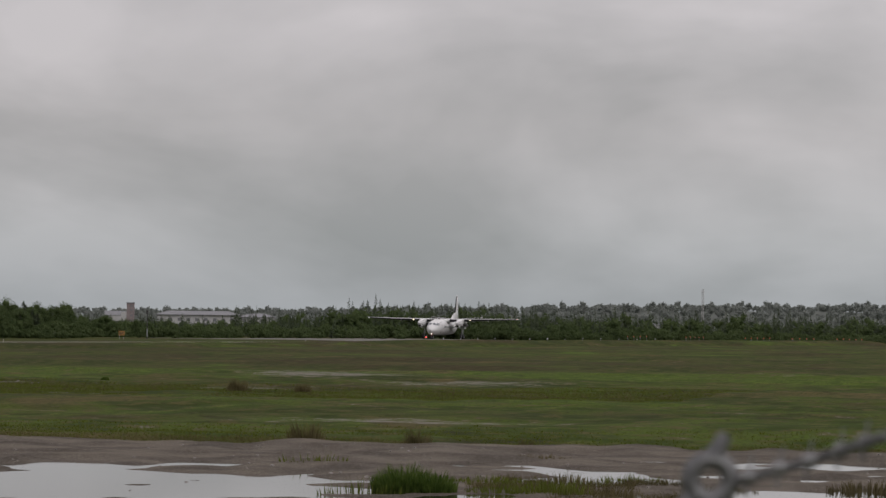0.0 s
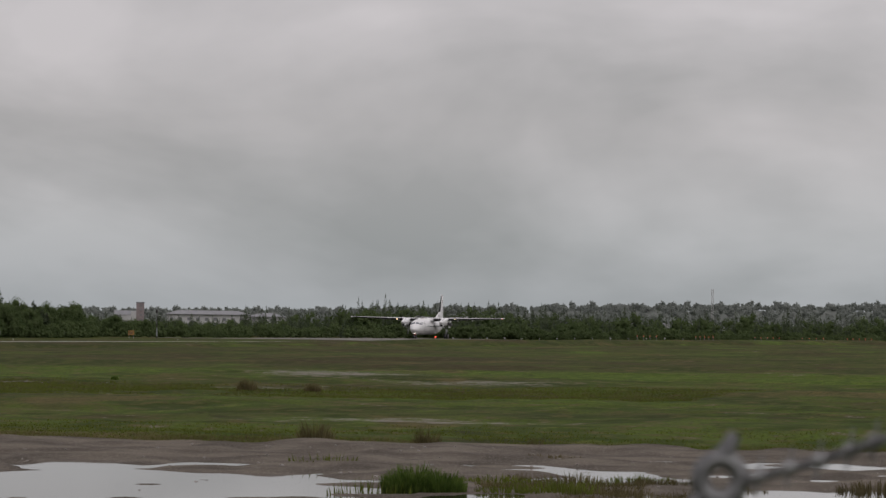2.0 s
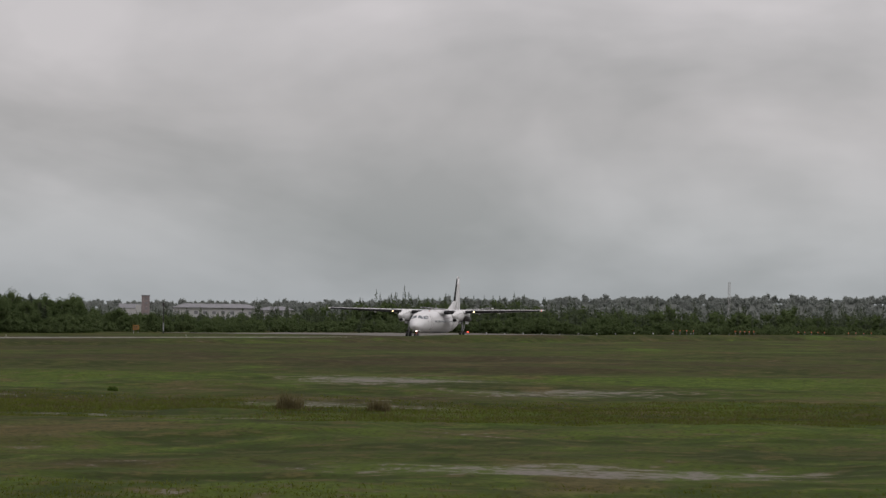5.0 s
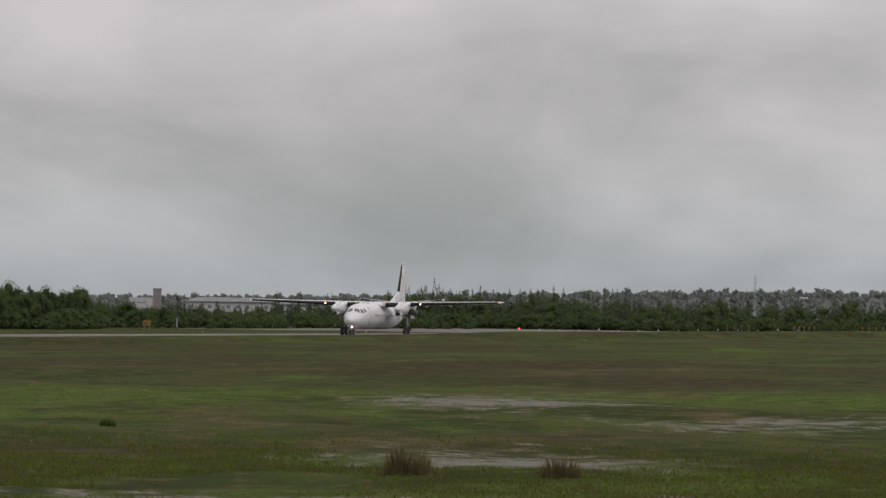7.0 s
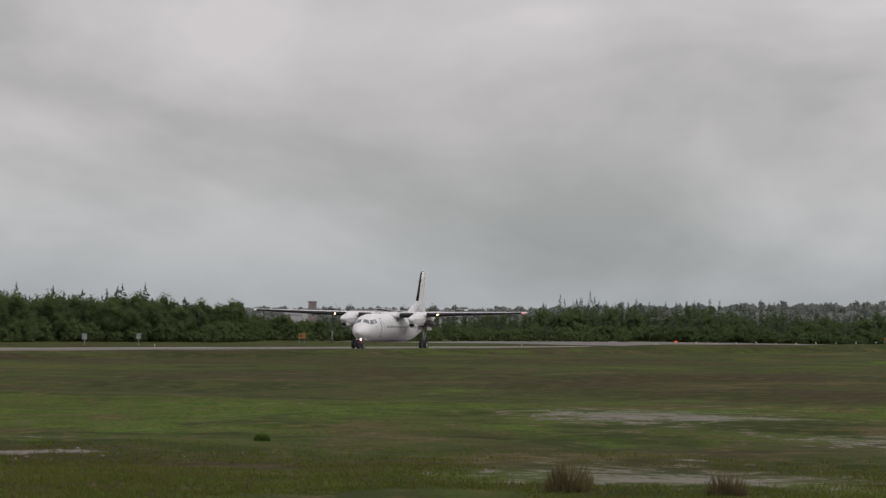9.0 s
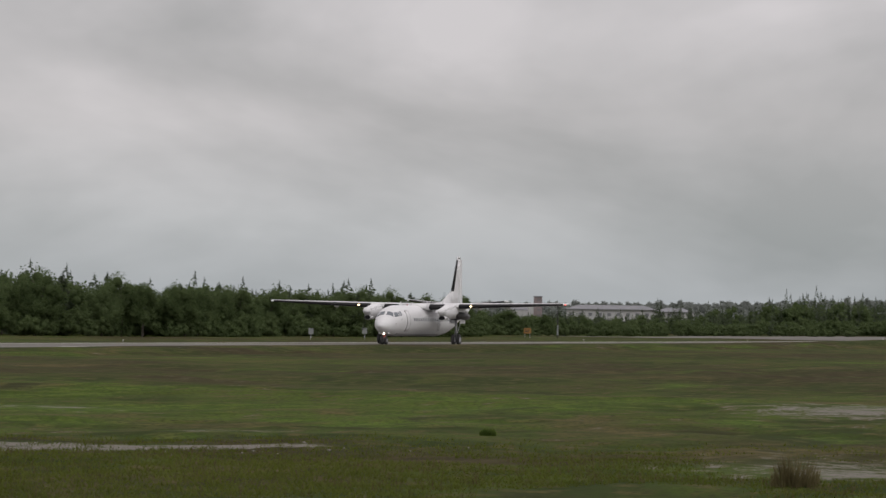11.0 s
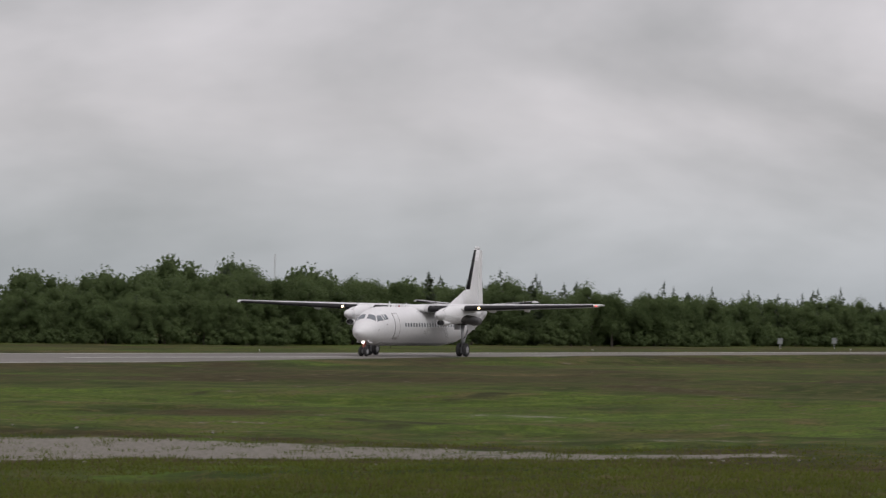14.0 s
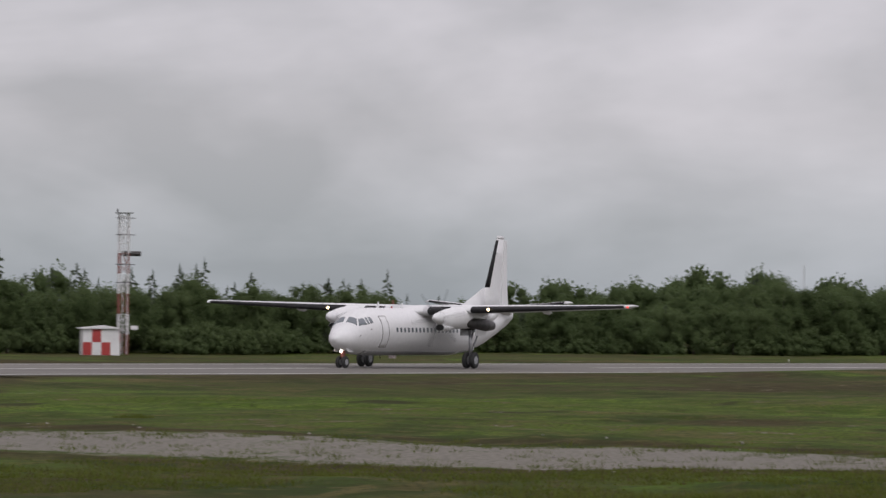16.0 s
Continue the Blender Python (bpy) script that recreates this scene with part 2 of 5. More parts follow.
def ground_material():
    """Wet meadow: green, olive and brown drifts in long bands, with gravel where the mesh says so."""
    m, n, l, b = material("wet_meadow", 0.9)
    b.inputs["Specular IOR Level"].default_value = 0.04
    tc = n.new("ShaderNodeTexCoord")

    def noise_at(sx, sy, detail=4, off=0.0, dist=0.0, rot=-4.0):
        mp = n.new("ShaderNodeMapping")
        mp.inputs["Scale"].default_value = (sx, sy, 1)
        mp.inputs["Location"].default_value = (off, off * 0.7, 0)
        mp.inputs["Rotation"].default_value = (0, 0, radians(rot))
        t = n.new("ShaderNodeTexNoise")
        t.inputs["Scale"].default_value = 1.0
        t.inputs["Detail"].default_value = detail
        t.inputs["Distortion"].default_value = dist
        l.new(tc.outputs["Object"], mp.inputs["Vector"])
        l.new(mp.outputs["Vector"], t.inputs["Vector"])
        return t.outputs["Fac"]

    def ramp(fac, lo, hi):
        r = n.new("ShaderNodeMapRange")
        r.interpolation_type = 'SMOOTHSTEP'
        r.inputs["From Min"].default_value = lo
        r.inputs["From Max"].default_value = hi
        l.new(fac, r.inputs["Value"])
        return r.outputs["Result"]

    def mix(fac, a, c):
        x = n.new("ShaderNodeMixRGB")
        l.new(fac, x.inputs[0])
        for i, v in ((1, a), (2, c)):
            if isinstance(v, tuple):
                x.inputs[i].default_value = (*v, 1)
            else:
                l.new(v, x.inputs[i])
        return x.outputs["Color"]

    big = noise_at(0.03, 0.03, 4, 3.1, 0.8, 20)
    mid = noise_at(0.11, 0.16, 5, 7.7, 0.6, 20)
    small = noise_at(0.8, 1.1, 4, 1.3, 0.3, 20)
    tiny = noise_at(6.0, 6.0, 3, 2.9)
    green = mix(ramp(mid, 0.40, 0.60), (0.026, 0.041, 0.007), (0.066, 0.098, 0.013))
    olive = mix(ramp(small, 0.3, 0.7), (0.048, 0.047, 0.014), (0.082, 0.075, 0.025))
    brown = mix(ramp(small, 0.3, 0.7), (0.032, 0.026, 0.011), (0.062, 0.050, 0.021))
    dry = n.new("ShaderNodeAttribute")
    dry.attribute_name = "dry"
    dm = n.new("ShaderNodeMath")
    dm.operation = 'ADD'
    l.new(dry.outputs["Fac"], dm.inputs[0])
    l.new(big, dm.inputs[1])
    c1 = mix(ramp(small, 0.47, 0.66), green, olive)
    dm2 = n.new("ShaderNodeMath")
    dm2.operation = 'ADD'
    l.new(dm.outputs[0], dm2.inputs[0])
    l.new(mid, dm2.inputs[1])
    lush = mix(ramp(small, 0.35, 0.65), (0.044, 0.077, 0.008), (0.084, 0.124, 0.016))
    c1 = mix(ramp(dm2.outputs[0], 0.74, 0.96), lush, c1)
    c2 = mix(ramp(dm2.outputs[0], 1.06, 1.36), c1, brown)
    straw = mix(ramp(small, 0.3, 0.7), (0.068, 0.057, 0.021), (0.108, 0.092, 0.037))
    c2 = mix(ramp(noise_at(0.055, 0.12, 4, 11.3, 0.7), 0.55, 0.70), c2, straw)
    fresh = mix(ramp(small, 0.3, 0.7), (0.050, 0.092, 0.010), (0.090, 0.136, 0.018))
    c2 = mix(ramp(noise_at(0.06, 0.10, 4, 23.9, 0.7), 0.57, 0.70), c2, fresh)
    c2 = mix(ramp(noise_at(0.13, 0.22, 4, 31.7, 0.5), 0.60, 0.72), c2, (0.030, 0.034, 0.011))
    c3 = mix(ramp(tiny, 0.44, 0.72), c2, (0.026, 0.029, 0.009))
    grav = mix(ramp(tiny, 0.35, 0.7), (0.136, 0.128, 0.108), (0.196, 0.185, 0.158))
    at = n.new("ShaderNodeAttribute")
    at.attribute_name = "gravel"
    sm = n.new("ShaderNodeMath")
    sm.operation = 'MULTIPLY_ADD'
    sm.inputs[1].default_value = 1.6
    l.new(small, sm.inputs[0])
    l.new(at.outputs["Fac"], sm.inputs[2])
    gm = n.new("ShaderNodeMath")
    gm.operation = 'MULTIPLY_ADD'
    gm.inputs[1].default_value = 1.2
    l.new(mid, gm.inputs[0])
    l.new(sm.outputs[0], gm.inputs[2])
    sp = n.new("ShaderNodeMath")
    sp.operation = 'MULTIPLY_ADD'
    sp.inputs[1].default_value = 1.1
    l.new(tiny, sp.inputs[0])
    l.new(gm.outputs[0], sp.inputs[2])
    c4 = mix(ramp(sp.outputs[0], 2.30, 2.66), c3, grav)
    l.new(c4, b.inputs["Base Color"])
    bp = n.new("ShaderNodeBump")
    bs = n.new("ShaderNodeMapRange")
    bs.inputs["From Min"].default_value = 1.76
    bs.inputs["From Max"].default_value = 2.12
    bs.inputs["To Min"].default_value = 0.7
    bs.inputs["To Max"].default_value = 0.12
    l.new(gm.outputs[0], bs.inputs["Value"])
    l.new(bs.outputs["Result"], bp.inputs["Strength"])
    bp.inputs["Distance"].default_value = 0.10
    l.new(small, bp.inputs["Height"])
    l.new(bp.outputs["Normal"], b.inputs["Normal"])
    return m


M_GROUND = ground_material()


def gravel_material():
    """Wet brown gravel track."""
    m, n, l, b = material("wet_gravel", 0.75)
    b.inputs["Specular IOR Level"].default_value = 0.05
    tc = n.new("ShaderNodeTexCoord")
    outs = []
    for s in (0.5, 5.0, 22.0):
        t = n.new("ShaderNodeTexNoise")
        t.inputs["Scale"].default_value = s
        t.inputs["Detail"].default_value = 4
        l.new(tc.outputs["Object"], t.inputs["Vector"])
        outs.append(t.outputs["Fac"])
    a = n.new("ShaderNodeMixRGB")
    a.inputs[1].default_value = (0.044, 0.036, 0.027, 1)
    a.inputs[2].default_value = (0.112, 0.095, 0.075, 1)
    mr = n.new("ShaderNodeMapRange")
    mr.inputs["From Min"].default_value = 0.38
    mr.inputs["From Max"].default_value = 0.62
    l.new(outs[0], mr.inputs["Value"])
    l.new(mr.outputs["Result"], a.inputs[0])
    r = n.new("ShaderNodeMapRange")
    r.inputs["From Min"].default_value = 0.5
    r.inputs["From Max"].default_value = 0.8
    l.new(outs[2], r.inputs["Value"])
    c = n.new("ShaderNodeMixRGB")
    c.inputs[2].default_value = (0.25, 0.225, 0.19, 1)
    l.new(r.outputs["Result"], c.inputs[0])
    l.new(a.outputs["Color"], c.inputs[1])
    l.new(c.outputs["Color"], b.inputs["Base Color"])
    bp = n.new("ShaderNodeBump")
    bp.inputs["Strength"].default_value = 0.8
    bp.inputs["Distance"].default_value = 0.04
    l.new(outs[1], bp.inputs["Height"])
    l.new(bp.outputs["Normal"], b.inputs["Normal"])
    return m


M_GRAVEL = gravel_material()


# ---- mesh helpers ----
def big_mesh(name, verts, tris, mat):
    """A large triangle mesh straight from arrays."""
    me = bpy.data.meshes.new(name)
    verts = np.asarray(verts, dtype=np.float32)
    tris = np.asarray(tris, dtype=np.int32)
    me.vertices.add(len(verts))
    me.vertices.foreach_set("co", verts.ravel())
    me.loops.add(tris.size)
    me.loops.foreach_set("vertex_index", tris.ravel())
    me.polygons.add(len(tris))
    me.polygons.foreach_set("loop_start", np.arange(0, tris.size, tris.shape[1], dtype=np.int32))
    me.materials.append(mat)
    me.update(calc_edges=True)
    me.validate()
    return me


def part(name, bm, mat, parent=None, label="", smooth=False):
    me = bpy.data.meshes.new(name)
    bm.normal_update()
    bm.to_mesh(me)
    bm.free()
    me.materials.append(mat)
    if smooth:
        me.polygons.foreach_set("use_smooth", [True] * len(me.polygons))
    ob = new(name, me)
    if parent is not None:
        ob.parent = parent
    if label:
        ob["label"] = label
    return ob


def piece(name, me, parent=None, m=None, label=""):
    ob = new(name, me)
    if parent is not None:
        ob.parent = parent
    if m is not None:
        ob.matrix_basis = m
    if label:
        ob["label"] = label
    return ob


def box_bm(sx, sy, sz, at=(0, 0, 0), bevel=0.0, bm=None):
    """A box centred at `at`, edges bevelled."""
    own = bmesh.new()
    bmesh.ops.create_cube(own, size=1.0, matrix=Matrix.Translation(at) @ Matrix.Diagonal((sx, sy, sz, 1)))
    if bevel:
        bmesh.ops.bevel(own, geom=own.edges[:], offset=bevel, segments=2, affect='EDGES', profile=0.7)
    if bm is None:
        return own
    tmp = bpy.data.meshes.new("tmp")
    own.to_mesh(tmp)
    own.free()
    bm.from_mesh(tmp)
    bpy.data.meshes.remove(tmp)
    return bm


def tube(bm, a, b, r0, r1=None, seg=8):
    """A closed tapered rod from a to b."""
    a, b = Vector(a), Vector(b)
    r1 = r0 if r1 is None else r1
    q = (b - a).to_track_quat('Z', 'Y')
    rings = []
    for p, r in ((a, r0), (b, r1)):
        rings.append([bm.verts.new(p + q @ Vector((r * math.cos(k * math.tau / seg), r * math.sin(k * math.tau / seg), 0))) for k in range(seg)])
    for k in range(seg):
        bm.faces.new((rings[0][k], rings[0][(k + 1) % seg], rings[1][(k + 1) % seg], rings[1][k]))
    bm.faces.new(rings[0][::-1])
    bm.faces.new(rings[1])
    return bm


def loft(sections, close=True):
    """A skin over rings of points with equal counts."""
    bm = bmesh.new()
    rings = [[bm.verts.new(p) for p in s] for s in sections]
    n = len(rings[0])
    for a, b in zip(rings, rings[1:]):
        for k in range(n):
            bm.faces.new((a[k], a[(k + 1) % n], b[(k + 1) % n], b[k]))
    if close:
        bm.faces.new(rings[0][::-1])
        bm.faces.new(rings[-1])
    bmesh.ops.recalc_face_normals(bm, faces=bm.faces[:])
    return bm


def oval(x, zc, ry, rz, n=32, yc=0.0, flat=0.0):
    return [(x, yc + ry * math.cos(k * math.tau / n), zc + rz * math.sin(k * math.tau / n) * (1 - flat * (math.sin(k * math.tau / n) < 0))) for k in range(n)]


def empty(name, label, category, group="", kind=""):
    ob = new(name)
    ob.empty_display_size = 0.5
    return tagged(ob, label, category, group, kind)


# ---- ground ----
RX, RY = 0.0, 70.0       # middle of the ground sheet


def value_noise(x, y, scale, seed):
    """Smooth lattice noise in 0..1 for arrays."""
    x, y = x / scale, y / scale
    xi, yi = np.floor(x).astype(np.int64), np.floor(y).astype(np.int64)
    fx, fy = x - xi, y - yi
    fx, fy = fx * fx * (3 - 2 * fx), fy * fy * (3 - 2 * fy)

    def h(a, b):
        k = (a * 374761393 + b * 668265263 + seed * 1442695041) & 0x7fffffff
        k = ((k ^ (k >> 13)) * 1274126177) & 0x7fffffff
        return ((k ^ (k >> 16)) & 0xffff) / 65535.0

    return (h(xi, yi) * (1 - fx) + h(xi + 1, yi) * fx) * (1 - fy) + (h(xi, yi + 1) * (1 - fx) + h(xi + 1, yi + 1) * fx) * fy


VIEW = radians(11.21)     # the bearing of the first view
AX, AY = STAND[0] - 106.0 * math.cos(HEADING), STAND[1] - 106.0 * math.sin(HEADING)   # the first stand


def early(u, v):
    """A place u metres to the right of the first view's axis and v metres along it."""
    return (AX + v * math.cos(VIEW) + u * math.sin(VIEW), AY + v * math.sin(VIEW) - u * math.cos(VIEW))


def early_uv(x, y):
    x, y = x - AX, y - AY
    return x * math.sin(VIEW) - y * math.cos(VIEW), x * math.cos(VIEW) + y * math.sin(VIEW)


TRACK_NEAR, TRACK_FAR, TRACK_SIDE = 67.0, 104.0, 46.0


# pale gravel patches and the old service road: x, y, half length, half width, turn
PATCHES = [(160, 86.0, 5.4, 12.0, 100), (210, 95.5, 7.0, 13.0, 100), (197, 84.5, 7.0, 10.0, 98), (139.5, 88.5, 7.0, 3.4, 105), (176, 106, 3, 3.0, 100), (196, 118, 4, 5.0, 110), (126, 36, 9, 6.0, 100), (143, 29, 8, 5, 100),
           (170, 40, 10, 6, 100), (215, 45, 14, 5, 100), (155, 22, 7, 4, 100), (121, 22, 4, 3, 100), (103, 68, 7, 5.5, 101), (118, 58, 4, 4, 101)]


def road_lip(x, y):
    """Browned grass along both edges of the old road."""
    t = np.clip((y - 100) / 32.0, 0, 1)
    off = np.abs(x - (165.5 - 10 * t)) - 1.05 * (1.5 + 5.0 * np.minimum(1, t * 1.3))
    return 0.42 * np.exp(-((off - 1.6) / 1.5) ** 2) * np.clip((y - 99) / 4, 0, 1)


def dryness(x, y):
    """Brownish sedge lies in a broad belt short of the runway."""
    d = np.hypot(x - 75, y - 70)
    return 0.26 * np.exp(-((d - 225) / 50) ** 2) + 0.16 * np.exp(-((d - 84) / 14) ** 2) - 0.15 * np.exp(-((d - 142) / 26) ** 2) + 0.14 * np.clip((d - 260) / 60, 0, 1) + 0.26 * np.exp(-(((x - 205) / 11) ** 2 + ((y - 86) / 13) ** 2)) + 0.4 * np.exp(-(((x - 196) / 6) ** 2 + ((y - 128) / 3.5) ** 2)) + road_lip(x, y)


def gravel_amount(x, y):
    g = np.zeros_like(x)
    for px, py, la, lb, turn in PATCHES:
        c, s = math.cos(radians(turn)), math.sin(radians(turn))
        a, b = (x - px) * c + (y - py) * s, -(x - px) * s + (y - py) * c
        g = np.maximum(g, 0.52 * np.clip(1.25 - np.sqrt((a / la) ** 2 + (b / lb) ** 2), 0, 1))
    # the road runs from the meadow up to the runway's edge
    t = np.clip((y - 100) / 32.0, 0, 1)
    cx = 165.5 - 10 * t + 0 * x
    w = 1.5 + 5.0 * np.minimum(1, t * 1.3)
    on = np.clip(1.25 - np.abs(x - cx) / w, 0, 1) * np.clip((y - 99) / 3, 0, 1) * np.clip((runway_y(x) - HALF_WIDTH - 14 - y) / 6, 0, 1)
    return np.maximum(g, 0.95 * np.clip(on * 2, 0, 1))


def ground_height(x, y):
    d = y - runway_y(x)
    far = np.clip((np.abs(d) - HALF_WIDTH - 1.5) / 6.0, 0, 1)
    far = far * (1 - np.clip((x - 632) / 6, 0, 1) * np.clip((d + 1) / 3, 0, 1) * np.clip((60 - d) / 6, 0, 1))
    calm = 0.45 + 0.55 * np.clip((-d - HALF_WIDTH - 12) / 40, 0, 1)
    z = ((value_noise(x, y, 14.0, 1) - 0.5) * 0.42 + (value_noise(x, y, 5.0, 2) - 0.5) * 0.20) * calm
    turf = 0.35 + 0.65 * value_noise(x, y, 9.0, 7)
    z = z + ((value_noise(x, y, 1.7, 3) - 0.5) * 0.16 + (value_noise(x, y, 0.8, 4) - 0.5) * 0.10) * turf * np.clip((300 - np.hypot(x - 75, y - 70)) / 80, 0, 1) * (1 - 0.85 * np.clip(gravel_amount(x, y) * 1.6, 0, 1))
    z = z * far
    z -= 0.04 * (1 - far)
    u, v = early_uv(x, y)
    inside = np.clip((TRACK_FAR + 0.6 - v) / 0.8, 0, 1) * np.clip((v - TRACK_NEAR) / 1.5, 0, 1) * np.clip((TRACK_SIDE - np.abs(u)) / 1.5, 0, 1)
    return z * (1 - inside) - 0.5 * inside


angles = np.radians(np.concatenate([np.arange(-32, 72, 0.22), np.arange(72, 328, 4.0)]))
radii = [2.0]
while radii[-1] < 4800:
    radii.append(radii[-1] + 0.55 if 130 < radii[-1] < 300 else radii[-1] * 1.016 + 0.02)
radii = np.array(radii)
gx = RX - 60 + radii[:, None] * np.cos(angles)[None, :]
gy = RY - 40 + radii[:, None] * np.sin(angles)[None, :]
gz = ground_height(gx, gy)
na, nr = len(angles), len(radii)
gv = np.stack([gx, gy, gz], -1).reshape(-1, 3)
ii, jj = np.meshgrid(np.arange(nr - 1), np.arange(na), indexing="ij")
jn = (jj + 1) % na
quads = np.stack([ii * na + jj, (ii + 1) * na + jj, (ii + 1) * na + jn, ii * na + jn], -1).reshape(-1, 4)
centre = len(gv)
gme = big_mesh("ground", gv, quads, M_GROUND)
att = gme.attributes.new("gravel", 'FLOAT', 'POINT')
att.data.foreach_set("value", gravel_amount(gv[:, 0], gv[:, 1]).astype(np.float32))
att = gme.attributes.new("dry", 'FLOAT', 'POINT')
att.data.foreach_set("value", dryness(gv[:, 0], gv[:, 1]).astype(np.float32))
gme.polygons.foreach_set("use_smooth", [True] * len(gme.polygons))
tagged(new("ground", gme), "flat rain-soaked airfield meadow of mottled green and brown grass", "ground", kind="structure")

# low grass bank along the runway's near edge
bx = np.arange(238.0, 790.0, 3.0)
bo = np.linspace(-HALF_WIDTH - 13.0, -HALF_WIDTH - 0.6, 15)
BX, BO = np.meshgrid(bx, bo, indexing="ij")
BY = runway_y(BX) + BO


def bank_height(x, y):
    o = y - runway_y(x)
    h = np.interp(x, [238, 262, 300, 335, 395, 470, 500, 522, 900], [0.02, 0.07, 0.14, 0.36, 0.46, 0.53, 0.60, 0.78, 0.80])
    return -0.10 + np.clip(1 - ((o + HALF_WIDTH + 6.0) / 6.2) ** 2, 0, 1) * (0.10 + h * (0.94 + 0.12 * value_noise(x, y, 24.0, 5)) + 0.05 * value_noise(x, y, 7.0, 6))


BZ = bank_height(BX, BY)
bv = np.stack([BX, BY, BZ], -1).reshape(-1, 3)
nb = len(bo)
bi, bj = np.meshgrid(np.arange(len(bx) - 1), np.arange(nb - 1), indexing="ij")
bme = big_mesh("grass_bank", bv, np.stack([bi * nb + bj, (bi + 1) * nb + bj, (bi + 1) * nb + bj + 1, bi * nb + bj + 1], -1).reshape(-1, 4), M_GROUND)
for key, val in (("gravel", np.zeros(len(bv))), ("dry", dryness(bv[:, 0], bv[:, 1]))):
    att = bme.attributes.new(key, 'FLOAT', 'POINT')
    att.data.foreach_set("value", val.astype(np.float32))
bme.polygons.foreach_set("use_smooth", [True] * len(bme.polygons))
tagged(new("grass_bank", bme), "low bank of mown green grass along the runway edge", "ground", kind="structure")

# runway
def strip(name, x0, x1, off0, off1, z, mat, steps=1):
    xs = np.linspace(x0, x1, steps + 1)
    v, fcs = [], []
    for k, x in enumerate(xs):
        for o, zz in ((off0, z), (off1, z), (off1, z - 0.12), (off0, z - 0.12)):
            v.append((x, runway_y(x) + o, zz))
        if k:
            a, b = 4 * (k - 1), 4 * k
            for q in range(4):
                fcs.append((a + q, b + q, b + (q + 1) % 4, a + (q + 1) % 4))
    fcs += [(0, 1, 2, 3), tuple(4 * steps + q for q in (3, 2, 1, 0))]
    bm = bmesh.new()
    vs = [bm.verts.new(p) for p in v]
    for fc in fcs:
        bm.faces.new([vs[i] for i in fc])
    bmesh.ops.recalc_face_normals(bm, faces=bm.faces[:])
    me = bpy.data.meshes.new(name)
    bm.to_mesh(me)
    bm.free()
    me.materials.append(mat)
    return me


tagged(new("runway", strip("runway", -400, 775, -HALF_WIDTH, HALF_WIDTH, 0.0, M_RUNWAY, 40)), "long wet grey asphalt runway crossing the meadow", "runway", kind="structure")
tagged(new("turn_pad", strip("turn_pad", 640, 775, HALF_WIDTH, HALF_WIDTH + 46, -0.004, M_RUNWAY, 6)), "wet asphalt turning pad at the runway end", "runway", kind="structure")
line_me = strip("centre_line", 0, 36, -0.45, 0.45, 0.125, M_PAINTLINE)
for k in range(17):
    x0 = -300 + 62 * k
    o = new("runway_marking", line_me)
    o.matrix_basis = Matrix.Translation((x0, -0.115 * x0, -0.121))
    tagged(o, "worn white painted dash along the wet runway", "runway marking", "runway centre line dashes", "structure")
for side in (-1, 1):
    o = new("runway_marking", strip("edge_line", -380, 770, side * (HALF_WIDTH - 1.6) - 0.4, side * (HALF_WIDTH - 1.6) + 0.4, 0.004, M_PAINTLINE, 20))
    tagged(o, "long white painted line along the runway edge", "runway marking", "runway edge lines", "structure")

# ---- the gravel track with its puddles, in front of the first view ----
us = np.linspace(-TRACK_SIDE + 1.6, TRACK_SIDE - 1.6, 520)
vs_ = np.linspace(TRACK_NEAR + 1, TRACK_FAR + 1.0, 300)
U, V = np.meshgrid(us, vs_, indexing="ij")


def track_height(u, v):
    z = 0.03 + (value_noise(u, v * 0.5, 2.6, 11) - 0.5) * 0.13 + (value_noise(u, v * 0.5, 0.9, 12) - 0.5) * 0.12 + (value_noise(u * 0.5, v * 0.3, 0.4, 13) - 0.5) * 0.075
    left = np.exp(-(((u + 6.6) / 5.9) ** 4 + ((v - 76.6) / 8.0) ** 4))
    z -= 0.115 * left
    for cu, cv, ru, rv, dp in ((6.5, 88.0, 4.5, 1.6, 0.075), (7.6, 79.0, 3.5, 2.2, 0.06), (3.0, 84.0, 2.0, 1.2, 0.05), (-1.0, 91.5, 3.5, 0.8, 0.05), (13, 84, 5, 1.5, 0.08), (10.5, 77.5, 4, 1.2, 0.08)):
        z -= dp * np.exp(-(((u - cu) / ru) ** 2 + ((v - cv) / rv) ** 2))
    z += 0.10 * np.exp(-(((u + 0.5) / 1.3) ** 2 + ((v - 78.5) / 2.5) ** 2))
    z += 0.05 * np.clip((v - 94) / 4, 0, 1)
    return z


Z = track_height(U, V)
X, Y = early(U, V)
tv = np.stack([X, Y, Z], -1).reshape(-1, 3)
ii, jj = np.meshgrid(np.arange(519), np.arange(299), indexing="ij")
tq = np.stack([ii * 300 + jj, (ii + 1) * 300 + jj, (ii + 1) * 300 + jj + 1, ii * 300 + jj + 1], -1).reshape(-1, 4)
tme = big_mesh("gravel_track", tv, tq, M_GRAVEL)
tme.polygons.foreach_set("use_smooth", [True] * len(tme.polygons))
tagged(new("gravel_track", tme), "muddy brown gravel track with standing rainwater", "track", kind="structure")
bm = bmesh.new()
for a, b in ((-43.5, 68.6), (43.5, 68.6), (43.5, 96.0), (-43.5, 96.0)):
    bm.verts.new((*early(a, b), -0.005))
bm.faces.new(bm.verts[:])
water = part("puddle_water", bm, M_WATER)
tagged(water, "still rain puddle mirroring the grey sky", "puddle", kind="structure")


